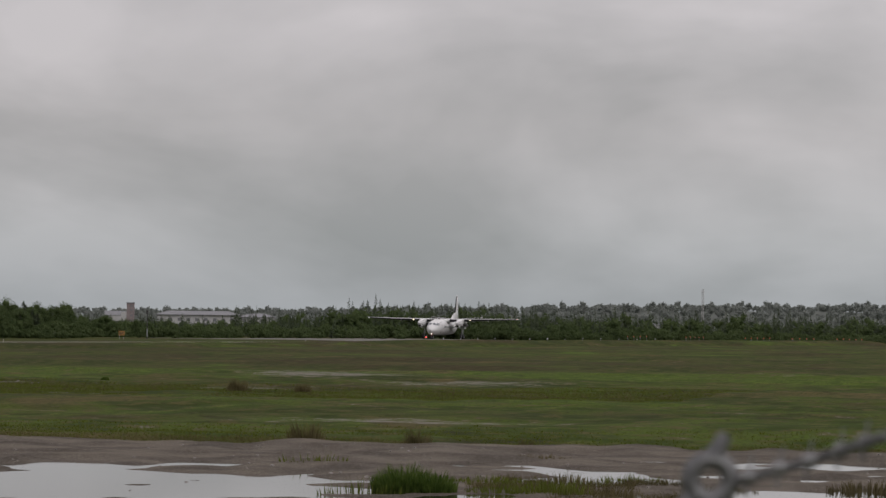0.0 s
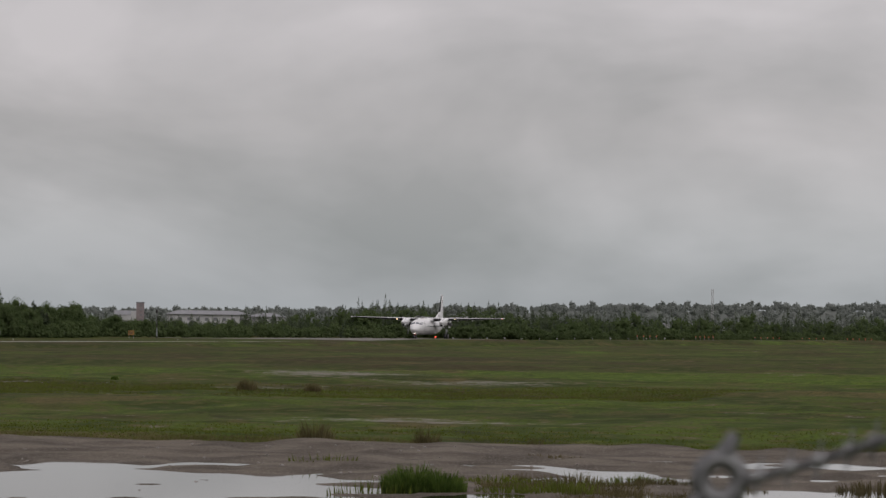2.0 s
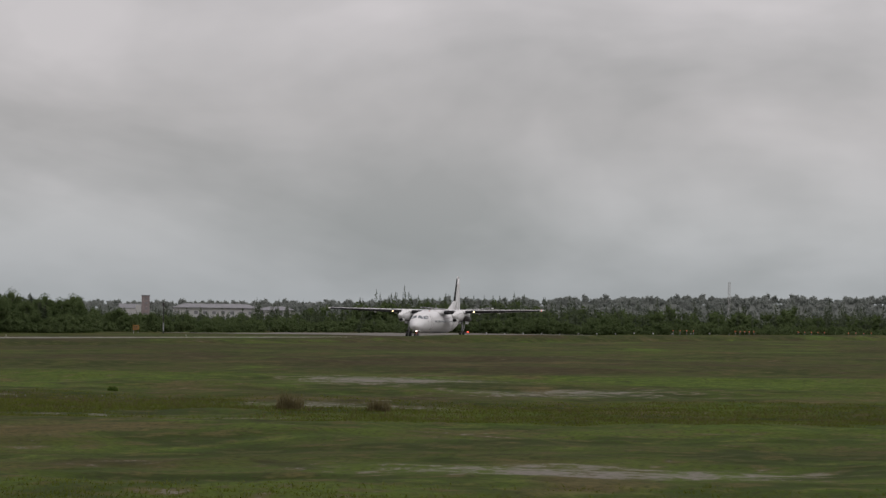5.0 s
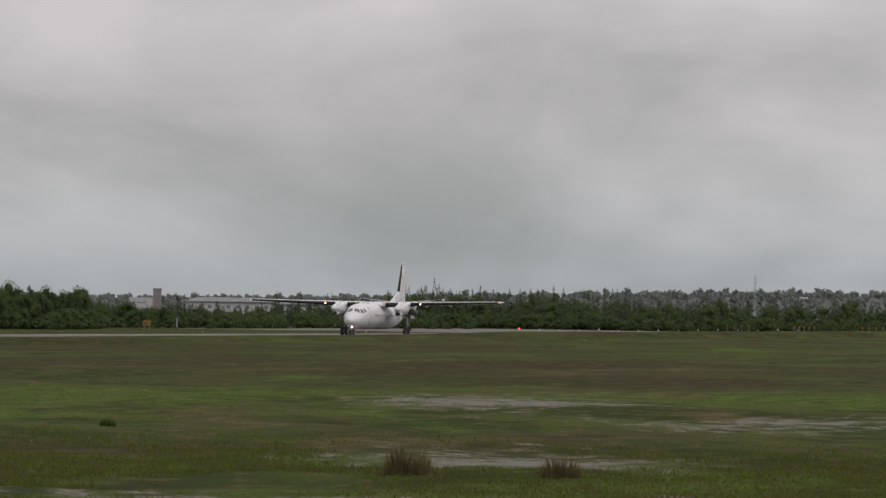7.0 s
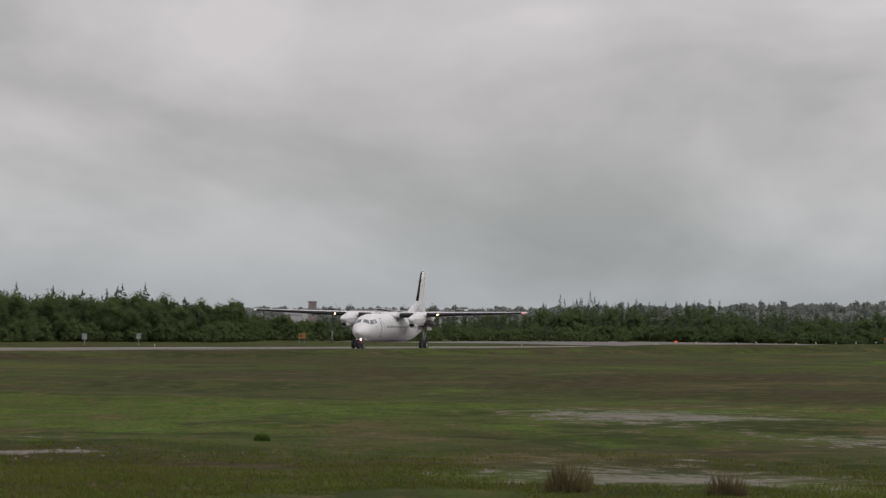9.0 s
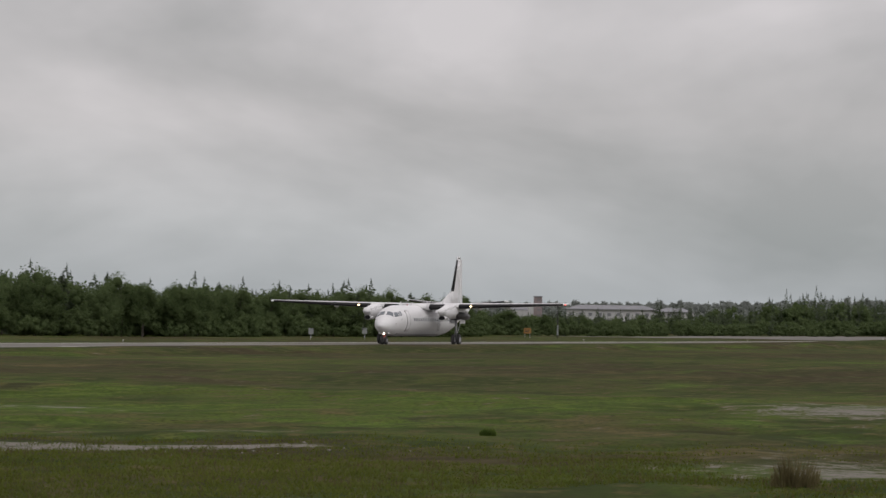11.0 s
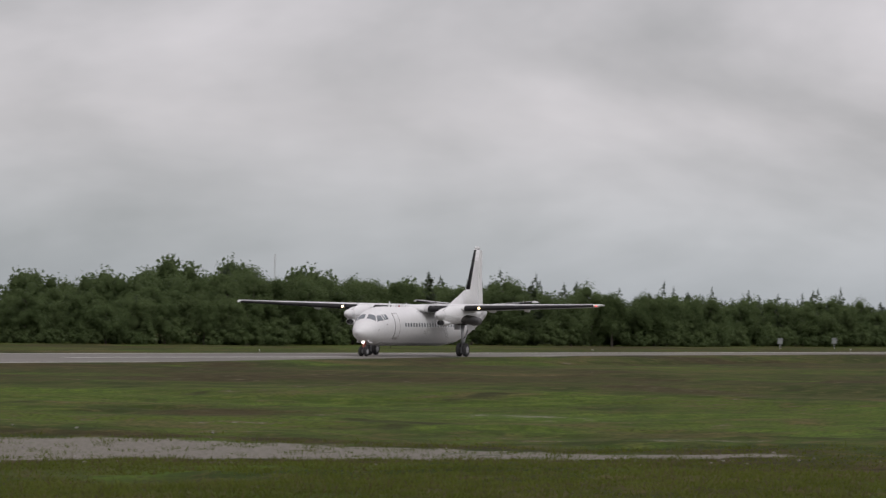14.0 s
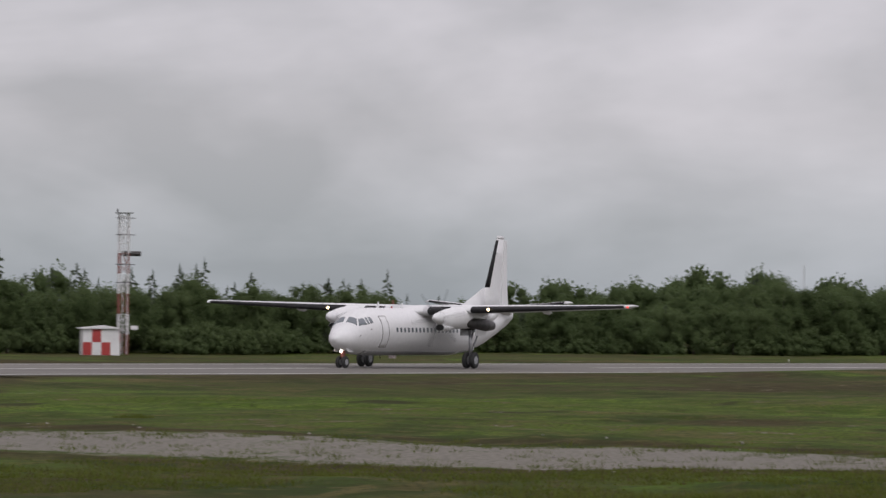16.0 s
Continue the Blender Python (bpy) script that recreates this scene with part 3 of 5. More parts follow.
# ---- tufts, rushes and grass ----
def blades(points, height, spread, per, width, seed, lean=0.35):
    """Many thin bent blades (two triangles each) rooted round the given points."""
    g = np.random.default_rng(seed)
    n = len(points) * per
    base = np.repeat(np.asarray(points), per, axis=0)
    r = spread * np.sqrt(g.random(n))
    a = g.random(n) * math.tau
    root = base.copy()
    root[:, 0] += r * np.cos(a)
    root[:, 1] += r * np.sin(a)
    hgt = height * (1.15 - 0.6 * (r / spread) ** 2) * (0.45 + 0.75 * g.random(n)) * np.repeat(0.6 + 0.8 * g.random(len(points)), per)
    la = a + (g.random(n) - 0.5) * 1.6
    ln = lean * hgt * (0.3 + g.random(n))
    tip = root + np.stack([np.cos(la) * ln, np.sin(la) * ln, hgt], -1)
    mid = root + np.stack([np.cos(la) * ln * 0.35, np.sin(la) * ln * 0.35, hgt * 0.55], -1)
    wa = g.random(n) * math.pi
    w = width * (0.6 + 0.8 * g.random(n))
    side = np.stack([np.cos(wa) * w, np.sin(wa) * w, np.zeros(n)], -1)
    v = np.stack([root - side, root + side, mid + side * 0.6, tip, mid - side * 0.6], 1).reshape(-1, 3)
    k = np.arange(n)[:, None] * 5
    t = np.concatenate([k + np.array([[0, 1, 2]]), k + np.array([[0, 2, 4]]), k + np.array([[4, 2, 3]])])
    return v, t


def sprinkle(n, test, seed):
    """Roots on the meadow where test(x, y, g) keeps them."""
    g = np.random.default_rng(seed)
    x, y, keep = test(g, n)
    x, y = x[keep], y[keep]
    return np.stack([x, y, ground_height(x, y) - 0.02], -1)


def meadow_zone(cx, cy, a0, a1, r0, r1, clear=True):
    def test(g, n):
        r = np.sqrt(g.random(n) * (r1 * r1 - r0 * r0) + r0 * r0)
        a = np.radians(a0 + (a1 - a0) * g.random(n))
        x, y = cx + r * np.cos(a), cy + r * np.sin(a)
        keep = value_noise(x, y, 3.0, 21) * 0.6 + value_noise(x, y, 11.0, 22) * 0.5 > 0.42
        if clear:
            keep &= gravel_amount(x, y) < 0.20 + 0.12 * g.random(n)
            keep &= (r < r1 - 0.45 * (r1 - r0) * g.random(n))
        u, v = early_uv(x, y)
        keep &= ~((v < TRACK_FAR) & (v > TRACK_NEAR) & (np.abs(u) < TRACK_SIDE))
        return x, y, keep
    return test


def meadow(name, pts, height, spread, per, width, seed, mat, label, lean=0.5):
    v, t = blades(pts, height, spread, per, width, seed, lean)
    me = big_mesh(name, v, t, mat)
    for key, fn in (("gravel", None), ("dry", dryness)):
        a = me.attributes.new(key, 'FLOAT', 'POINT')
        a.data.foreach_set("value", (np.zeros(len(v)) if fn is None else fn(v[:, 0], v[:, 1])).astype(np.float32))
    return tagged(new(name, me), label, "grass", kind="stuff")


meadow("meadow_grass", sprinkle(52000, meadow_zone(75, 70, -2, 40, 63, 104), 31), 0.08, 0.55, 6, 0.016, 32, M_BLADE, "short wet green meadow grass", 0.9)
meadow("straw_grass", sprinkle(6500, meadow_zone(75, 70, -2, 40, 64, 100), 33), 0.17, 0.35, 6, 0.008, 34, M_STRAW, "dry straw-coloured grass stalks among the green", 0.6)
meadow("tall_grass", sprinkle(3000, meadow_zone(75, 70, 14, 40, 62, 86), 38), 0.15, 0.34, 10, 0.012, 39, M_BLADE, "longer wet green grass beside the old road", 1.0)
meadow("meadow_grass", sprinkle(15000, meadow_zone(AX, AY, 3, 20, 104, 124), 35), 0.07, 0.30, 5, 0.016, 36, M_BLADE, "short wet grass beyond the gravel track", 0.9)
meadow("verge_grass", sprinkle(6500, meadow_zone(AX, AY, 3, 20, 104.3, 111), 37), 0.12, 0.28, 7, 0.008, 40, M_STRAW, "brownish grass along the verge of the gravel track", 0.7)


g = np.random.default_rng(44)
yy = 100 + 45 * g.random(900)
xx = 165.5 - 10 * np.clip((yy - 100) / 32, 0, 1) + np.where(g.random(900) < 0.6, np.sign(g.random(900) - 0.5) * (4.6 + g.normal(0, 1.2, 900)), g.normal(0, 3.4, 900))
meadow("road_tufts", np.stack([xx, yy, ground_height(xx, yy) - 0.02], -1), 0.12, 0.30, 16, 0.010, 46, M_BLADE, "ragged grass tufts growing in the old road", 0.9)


def tuft(name, at, height, spread, count, mat, seed, label):
    v, t = blades([(0, 0, -0.02)], height, spread, count, 0.012, seed, 0.3)
    o = new(name, big_mesh(name, v, t, mat))
    o.matrix_basis = Matrix.Translation(at)
    return tagged(o, label, "grass tuft", "tufts along the track", "stuff" if count < 340 else "")


def track_place(px, v):
    """A place on the track or the verge behind it, by its bearing in the first view."""
    u = (px - 784) / 7670 * v
    x, y = early(u, v)
    on_track = TRACK_NEAR < v < TRACK_FAR
    z = float(track_height(np.array([u]), np.array([v]))[0]) if on_track else float(ground_height(np.array([x]), np.array([y]))[0])
    return (x, y, z)


tuft("rush_clump", track_place(722, 77.0), 0.58, 0.60, 1700, M_RUSH, 41, "bushy bright green rush clump standing in a puddle")
tuft("rush_clump", track_place(772, 76.6), 0.32, 0.42, 800, M_RUSH, 42, "low green rush clump at the puddle edge")
tuft("straw_tuft", track_place(545, 106.5), 0.45, 0.45, 420, M_STRAW, 43, "dry brown grass tuft on the track verge")
tuft("straw_tuft", track_place(742, 106.5), 0.34, 0.36, 300, M_STRAW, 44, "small dry brown grass tuft on the track verge")
tuft("straw_tuft", track_place(935, 107.0), 0.50, 0.20, 90, M_STRAW, 45, "thin dry grass tuft on the track verge")
for k, (px, v0, hh, ct) in enumerate(((960, 97, 0.18, 60), (870, 82, 0.3, 160), (930, 80, 0.28, 160), (1000, 83, 0.25, 140), (1060, 81, 0.25, 140), (1120, 84, 0.2, 100), (1540, 80, 0.3, 160),
                                     (900, 77, 0.25, 160), (980, 76, 0.25, 160), (1080, 77, 0.2, 120), (640, 75.5, 0.35, 30), (560, 90, 0.3, 30), (1280, 79, 0.2, 60))):
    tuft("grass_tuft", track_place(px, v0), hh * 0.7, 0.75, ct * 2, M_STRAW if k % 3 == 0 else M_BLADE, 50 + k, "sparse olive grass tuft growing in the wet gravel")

g = np.random.default_rng(66)
uu, vv = 0.6 + 4.2 * g.random(1500), 74.5 + 9.5 * g.random(1500)
ok = value_noise(uu, vv * 0.5, 0.8, 67) > 0.42
uu, vv = uu[ok], vv[ok]
meadow("track_grass", np.stack([*early(uu, vv), track_height(uu, vv) - 0.02], -1), 0.13, 0.16, 6, 0.008, 68, M_STRAW, "olive brown grass growing out of the wet gravel", 0.7)


def late_tuft(name, x, y, hh, sp, ct, mat, seed, label):
    return tuft(name, (x, y, float(ground_height(np.array([x]), np.array([y]))[0])), hh, sp, ct, mat, seed, label)


late_tuft("straw_tuft", 149.0, 85.6, 0.42, 0.42, 420, M_STRAW, 91, "dry brown grass tuft in the meadow")
late_tuft("straw_tuft", 149.5, 82.9, 0.34, 0.36, 360, M_STRAW, 92, "small dry brown grass tuft in the meadow")
late_tuft("dark_bush", 178.5, 99.6, 0.24, 0.20, 700, M_RUSH, 93, "low dark green bush alone in the meadow")
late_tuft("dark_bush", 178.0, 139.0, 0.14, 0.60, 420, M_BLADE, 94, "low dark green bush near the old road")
# loose stones on the track and the old road
def stone_mesh(seed):
    bm = bmesh.new()
    bmesh.ops.create_icosphere(bm, subdivisions=1, radius=0.5)
    g = random.Random(seed)
    for w in bm.verts:
        w.co *= 0.75 + 0.5 * g.random()
        w.co.z *= 0.6
    me = bpy.data.meshes.new("stone")
    bm.to_mesh(me)
    bm.free()
    me.materials.append(M_STONE)
    return me


stones = [stone_mesh(k) for k in range(4)]
g = random.Random(5)
for k in range(150):
    x, y, z = track_place(g.uniform(10, 1560), g.uniform(74, 103))
    s = g.uniform(0.03, 0.10)
    o = new("stone", stones[k % 4])
    o.matrix_basis = pose(x, y, z + s * 0.12, 0, 0, g.uniform(0, 360)) @ Matrix.Scale(s, 4)
    tagged(o, "small wet stone lying on the gravel", "stone", "stones on the gravel")
for k in range(80):
    tt = g.random()
    y = 96 + 46 * tt
    x = 164 - 6 * tt + g.uniform(-8, 8)
    z = float(ground_height(np.array([x]), np.array([y]))[0])
    s = g.uniform(0.03, 0.10)
    o = new("stone", stones[k % 4])
    o.matrix_basis = pose(x, y, z + s * 0.12, 0, 0, g.uniform(0, 360)) @ Matrix.Scale(s, 4)
    tagged(o, "pale stone beside the old service road", "stone", "stones on the old road")


# ---- trees ----
def spruce_arrays(h, r, seed, tiers=17, per=11):
    """Drooping flat sprays in uneven tiers round a leader."""
    g = np.random.default_rng(seed)
    v, t = [], []
    for k in range(tiers * per):
        f = (k + g.random()) / (tiers * per)
        z = h * (0.04 + 0.94 * f)
        rr = r * (1.0 - f) ** 0.7 * (0.85 + 0.25 * math.sin(f * 31 + seed)) + 0.13
        a = g.random() * math.tau
        ln = rr * (0.45 + 0.75 * g.random())
        w = ln * 0.30 + 0.06
        dz = (-0.25 + 0.35 * g.random()) * ln
        c, sn = math.cos(a), math.sin(a)
        root = np.array([0, 0, z + 0.15 * ln])
        tip = np.array([c * ln, sn * ln, z + dz])
        midp = root * 0.4 + tip * 0.6
        sd = np.array([-sn * w, c * w, -0.22 * ln])
        i = len(v)
        v += [root, midp + sd, tip, midp - sd, midp + np.array([0, 0, 0.10 * ln])]
        t += [(i, i + 1, i + 4), (i + 4, i + 1, i + 2), (i, i + 4, i + 3), (i + 4, i + 2, i + 3)]
    i = len(v)
    v += [np.array([0.10, 0, h * 0.88]), np.array([-0.08, 0.09, h * 0.88]), np.array([-0.05, -0.09, h * 0.88]), np.array([0, 0, h * 1.01])]
    t += [(i, i + 1, i + 3), (i + 1, i + 2, i + 3), (i + 2, i, i + 3)]
    return np.array(v), np.array(t)


def core_shell():
    """Corners and faces of a twenty-sided solid."""
    q = (1 + 5 ** 0.5) / 2
    v = []
    for a in (-1, 1):
        for b in (-q, q):
            v += [(0, a, b), (a, b, 0), (b, 0, a)]
    v = np.array(v, dtype=float) / math.sqrt(1 + q * q)
    t = [(a, b, c) for a, b, c in itertools.combinations(range(12), 3)
         if max(np.linalg.norm(v[a] - v[b]), np.linalg.norm(v[b] - v[c]), np.linalg.norm(v[a] - v[c])) < 1.1]
    return v, np.array([f if np.dot(np.cross(v[f[1]] - v[f[0]], v[f[2]] - v[f[0]]), v[f[0]]) > 0 else f[::-1] for f in t])


SHELL = core_shell()


def broadleaf_arrays(h, r, seed, n=260, leaf=0.30, lumps=24):
    """A domed crown of overlapping boughs: shaded inner foliage under many small outer leaves."""
    g = np.random.default_rng(seed)
    d = g.normal(size=(lumps, 3))
    d /= np.linalg.norm(d, axis=1)[:, None]
    d[:, 2] = np.abs(d[:, 2]) * 1.5 - 0.55
    mid = d * np.array([0.66 * r, 0.66 * r, 0.36 * h]) * (0.75 + 0.35 * g.random((lumps, 1))) + np.array([0, 0, 0.50 * h])
    rad = r * g.uniform(0.20, 0.38, lumps)
    mid[0], rad[0] = (0, 0, 0.42 * h), r * 0.60
    k = np.where(g.random(n) < 0.06, 0, g.integers(1, lumps, n))
    u = g.normal(size=(n, 3)) + 0.7 * (d[k] + np.array([0, 0, 0.25]))
    u /= np.linalg.norm(u, axis=1)[:, None]
    reach = np.where(g.random(n) < 0.14, g.uniform(1.1, 1.5, n), g.uniform(0.66, 1.14, n))
    p = mid[k] + u * (rad[k] * reach)[:, None]
    p[:, 2] = np.maximum(p[:, 2], 0.1)
    face = u + 0.9 * g.normal(size=(n, 3))
    face /= np.linalg.norm(face, axis=1)[:, None]
    e1 = np.cross(face, g.normal(size=(n, 3)))
    e1 /= np.linalg.norm(e1, axis=1)[:, None] + 1e-6
    e2 = np.cross(face, e1)
    s = (leaf * (0.5 + 0.9 * g.random(n)))[:, None]
    v = np.stack([p + e1 * s, p + e2 * s * 0.7, p - e1 * s, p - e2 * s * 0.6], 1).reshape(-1, 3)
    a = np.arange(n)[:, None] * 4
    t = np.concatenate([a + np.array([[0, 1, 2]]), a + np.array([[0, 2, 3]])])
    cv = (SHELL[0][None] * (rad * 0.66)[:, None, None] * g.uniform(0.85, 1.12, (lumps, 12, 1)) + mid[:, None]).reshape(-1, 3)
    cv[:, 2] = np.maximum(cv[:, 2], 0.05)
    ct = (SHELL[1][None] + 12 * np.arange(lumps)[:, None, None]).reshape(-1, 3) + len(v)
    return np.concatenate([v, cv]), np.concatenate([t, ct])


def trunk_mesh(h, r, seed):
    bm = bmesh.new()
    g = random.Random(seed)
    p = Vector((0, 0, -0.2))
    for k in range(4):
        q = Vector((g.uniform(-0.12, 0.12) * k, g.uniform(-0.12, 0.12) * k, h * (k + 1) / 4.6))
        tube(bm, p, q, r * (1 - k * 0.22), r * (1 - (k + 1) * 0.22), 6)
        if k:
            for _ in range(2):
                a = g.uniform(0, math.tau)
                tube(bm, q, q + Vector((math.cos(a), math.sin(a), 0.7)) * h * 0.13, r * 0.35, r * 0.1, 5)
        p = q
    me = bpy.data.meshes.new("trunk")
    bm.to_mesh(me)
    bm.free()
    me.materials.append(M_BARK)
    return me


KINDS = []     # crown arrays, crown mesh, trunk mesh, name, label
for k in range(4):
    h, r = 5.6 + 0.5 * k, 1.35 + 0.2 * (k % 2)
    a = spruce_arrays(h, r, 60 + k, 20, 13)
    KINDS.append((a, big_mesh("crown", a[0], a[1], M_NEEDLE), trunk_mesh(h * 0.95, 0.11, 60 + k), "spruce_tree", "dark slender spruce at the forest edge"))
for k in range(5):
    h, r = 5.6 + 0.4 * k, 2.5 + 0.3 * (k % 3)
    a = broadleaf_arrays(h, r, 70 + k, 6500, 0.085)
    KINDS.append((a, big_mesh("crown", a[0], a[1], M_LEAF), trunk_mesh(h * 0.8, 0.13, 70 + k), "broadleaf_tree", "round green broadleaf tree at the forest edge"))


LOW = [spruce_arrays(5.6 + 0.5 * k, 1.35 + 0.2 * (k % 2), 80 + k, 11, 8) for k in range(4)] + [broadleaf_arrays(5.6 + 0.4 * k, 2.5 + 0.3 * (k % 3), 90 + k, 1050, 0.15, 18) for k in range(5)]
BUSH = [None] * 4 + [broadleaf_arrays(5.2 + 0.3 * k, 2.7, 190 + k, 460, 0.20, 14) for k in range(5)]
EDGE = [spruce_arrays(5.8 + 0.7 * k, 1.15 + 0.2 * (k % 2), 80 + k, 9, 8) for k in range(4)] + [broadleaf_arrays(5.2 + 0.4 * k, 2.4 + 0.3 * (k % 3), 90 + k, 260, 0.28, 12) for k in range(5)]
FAR = [broadleaf_arrays(4.4 + 0.4 * k, 3.0 + 0.5 * (k % 3), 90 + k, 100, 0.75, 6) for k in range(9)]


def tree_line_y(x):
    """The forest's edge beyond the runway."""
    return runway_y(x) + 58 + 5 * math.sin(x * 0.021) + 3 * math.sin(x * 0.083)


def edge_scale(x):
    """Tall woods near the camera's end, low young spruces farther off."""
    return float(np.interp(x, [0, 345, 368, 385, 402, 420, 435, 447, 458, 480, 501, 540, 580, 600, 615, 628, 640, 900], [0.92, 0.92, 0.92, 0.87, 0.70, 0.58, 0.72, 0.98, 1.10, 1.10, 1.02, 0.92, 0.80, 0.74, 0.68, 0.52, 0.46, 0.44])) + 0.07 * math.sin(x * 0.033)


def zone_height(x, y):
    return float(ground_height(np.array([x]), np.array([y]))[0])


g = random.Random(11)
for k in range(285):
    x = 215 + (k + g.random()) * 430 / 285
    y = tree_line_y(x) + g.uniform(0, 9)
    spr = g.random() < (0.16 if x > 495 else 0.10 if x < 430 else 0.01)
    crown, cme, tme_, nm, lb = KINDS[g.randrange(4)] if spr else KINDS[4 + g.randrange(5)]
    s = edge_scale(x) * g.uniform(0.82, 1.06)
    root = empty(nm, lb, "tree", "trees at the forest edge")
    root.matrix_basis = pose(x, y, zone_height(x, y), 0, 0, g.uniform(0, 360)) @ Matrix.Diagonal((s * g.uniform(0.9, 1.15), s * g.uniform(0.9, 1.15), s, 1))
    piece("trunk", tme_, root)
    piece("crown", cme, root)


def woods(name, places, mat, label, spruce, shapes):
    """A joined mass of trees that nobody could count."""
    vs, ts, off = [], [], 0
    gg = random.Random(len(places))
    for x, y, z, s in places:
        cv, ct = shapes[gg.randrange(4)] if spruce else shapes[4 + gg.randrange(5)]
        a = gg.uniform(0, math.tau)
        c, sn = math.cos(a) * s, math.sin(a) * s
        vs.append(np.stack([cv[:, 0] * c - cv[:, 1] * sn + x, cv[:, 0] * sn + cv[:, 1] * c + y, cv[:, 2] * s * gg.uniform(0.85, 1.15) + z], -1))
        ts.append(ct + off)
        off += len(cv)
    return tagged(new(name, big_mesh(name, np.concatenate(vs), np.concatenate(ts), mat)), label, "woods", kind="stuff")


leafy, needly, bushy = [], [], []
for k in range(1150):
    x = 150 + g.random() * 610
    y = tree_line_y(x) + g.uniform(7, 30)
    s = edge_scale(x) * g.uniform(0.8, 1.15)
    if g.random() < (0.58 if x < 425 else 0.02 if x < 512 else 0.66):
        needly.append((x, y, -0.1, s * g.uniform(0.95, 1.22)))
    else:
        leafy.append((x, y, -0.1, s))
# undergrowth that closes the forest's foot
for k in range(700):
    x = 150 + g.random() * 610
    y = tree_line_y(x) + g.uniform(-2, 6)
    bushy.append((x, y, -0.5, g.uniform(0.3, 0.48)))
for k in range(520):
    x = 190 + g.random() * 450
    bushy.append((x, tree_line_y(x) + g.uniform(-1, 5), -0.4, g.uniform(0.42, 0.62) * min(1.0, edge_scale(x))))
# young spruces and scrub round the runway's far end
far_leafy, far_needly = [], []


def scrub_scale(b):
    """Height of the scrub by its bearing from the first stand."""
    return float(np.interp(b, [4, 9.6, 10.0, 12.4, 12.9, 14.0, 14.3, 16], [0.74, 0.74, 0.84, 0.88, 0.68, 0.64, 0.47, 0.47]))


for k in range(1700):
    b = -1.0 + 17.0 * g.random()
    d = 832 + g.uniform(0, 70)
    s = scrub_scale(b) * g.uniform(0.68, 1.2)
    (far_needly if g.random() < 0.72 else far_leafy).append((AX + d * math.cos(radians(b)), AY + d * math.sin(radians(b)), -0.3, s))
for k in range(1000):
    b = -1.0 + 17.0 * g.random()
    d = 820 + g.uniform(0, 14)
    far_leafy.append((AX + d * math.cos(radians(b)), AY + d * math.sin(radians(b)), -0.6, g.uniform(0.30, 0.52) * scrub_scale(b) / 0.76))
woods("leafy_scrub", far_leafy, M_LEAF, "low green scrub round the runway end", False, EDGE)
woods("spruce_scrub", far_needly, M_NEEDLE, "young dark spruces round the runway end", True, EDGE)
woods("undergrowth", bushy, M_LEAF, "dense green undergrowth along the foot of the woods", False, BUSH)
woods("leafy_woods", leafy, M_LEAF, "dense green broadleaf woods behind the runway", False, LOW)
woods("spruce_woods", needly, M_NEEDLE, "dense dark spruce woods behind the runway", True, LOW)
# wooded rise far behind, its grey haze put into the colour
def far_rise(deg):
    return 3.2 + 9.0 * max(0.0, math.sin(radians((14.3 - deg) * 9))) if deg < 14.3 else 3.2


bm = bmesh.new()
rows_ = []
for k in range(60):
    deg = -0.7 + 18.0 * k / 59
    top = far_rise(deg) + 1.2 + 0.8 * math.sin(k * 1.7)
    rows_.append([bm.verts.new((AX + d * math.cos(radians(deg)), AY + d * math.sin(radians(deg)), z)) for d, z in ((2480, -1.0), (2660, top), (2800, top + 1.0), (2950, -1.0))])
for a, b in zip(rows_, rows_[1:]):
    for q in range(3):
        bm.faces.new((a[q], a[q + 1], b[q + 1], b[q]))
bmesh.ops.recalc_face_normals(bm, faces=bm.faces[:])
tagged(part("far_hill", bm, M_HAZE, None, "", True), "low wooded hill with grey rain haze put into its colour", "hill", kind="structure")
hazy = []
for k in range(2600):
    b = radians(-0.2 + 17.5 * g.random())
    d = 2500 + g.uniform(0, 300)
    rise = far_rise(math.degrees(b))
    slope = float(np.interp(d, [2480, 2660, 2800], [-1.0, rise + 1.2, rise + 2.2]))
    hazy.append((AX + d * math.cos(b), AY + d * math.sin(b), slope - g.uniform(0.2, 1.6), g.uniform(0.5, 0.95)))
woods("hazy_far_woods", hazy, M_HAZE, "wooded rise with grey rain haze put into its colour", False, FAR)

# ---- the airliner: nose towards -x, origin on the ground between the main wheels ----
FUSELAGE = [(-10.98, 1.70, 0.04, 0.04), (-10.86, 1.70, 0.23, 0.22), (-10.48, 1.72, 0.53, 0.49), (-9.98, 1.77, 0.80, 0.69), (-9.52, 1.86, 1.00, 0.87), (-9.12, 1.99, 1.12, 1.10),
            (-8.60, 2.07, 1.22, 1.25), (-8.0, 2.13, 1.30, 1.35), (-7.3, 2.16, 1.34, 1.40), (-6.6, 2.17, 1.36, 1.42), (-4.0, 2.17, 1.36, 1.42), (0.0, 2.17, 1.36, 1.42), (4.0, 2.17, 1.36, 1.42), (6.0, 2.25, 1.28, 1.33),
            (8.0, 2.44, 1.06, 1.10), (10.0, 2.76, 0.80, 0.80), (11.8, 3.06, 0.48, 0.52), (12.8, 3.24, 0.25, 0.32), (13.15, 3.30, 0.10, 0.14)]


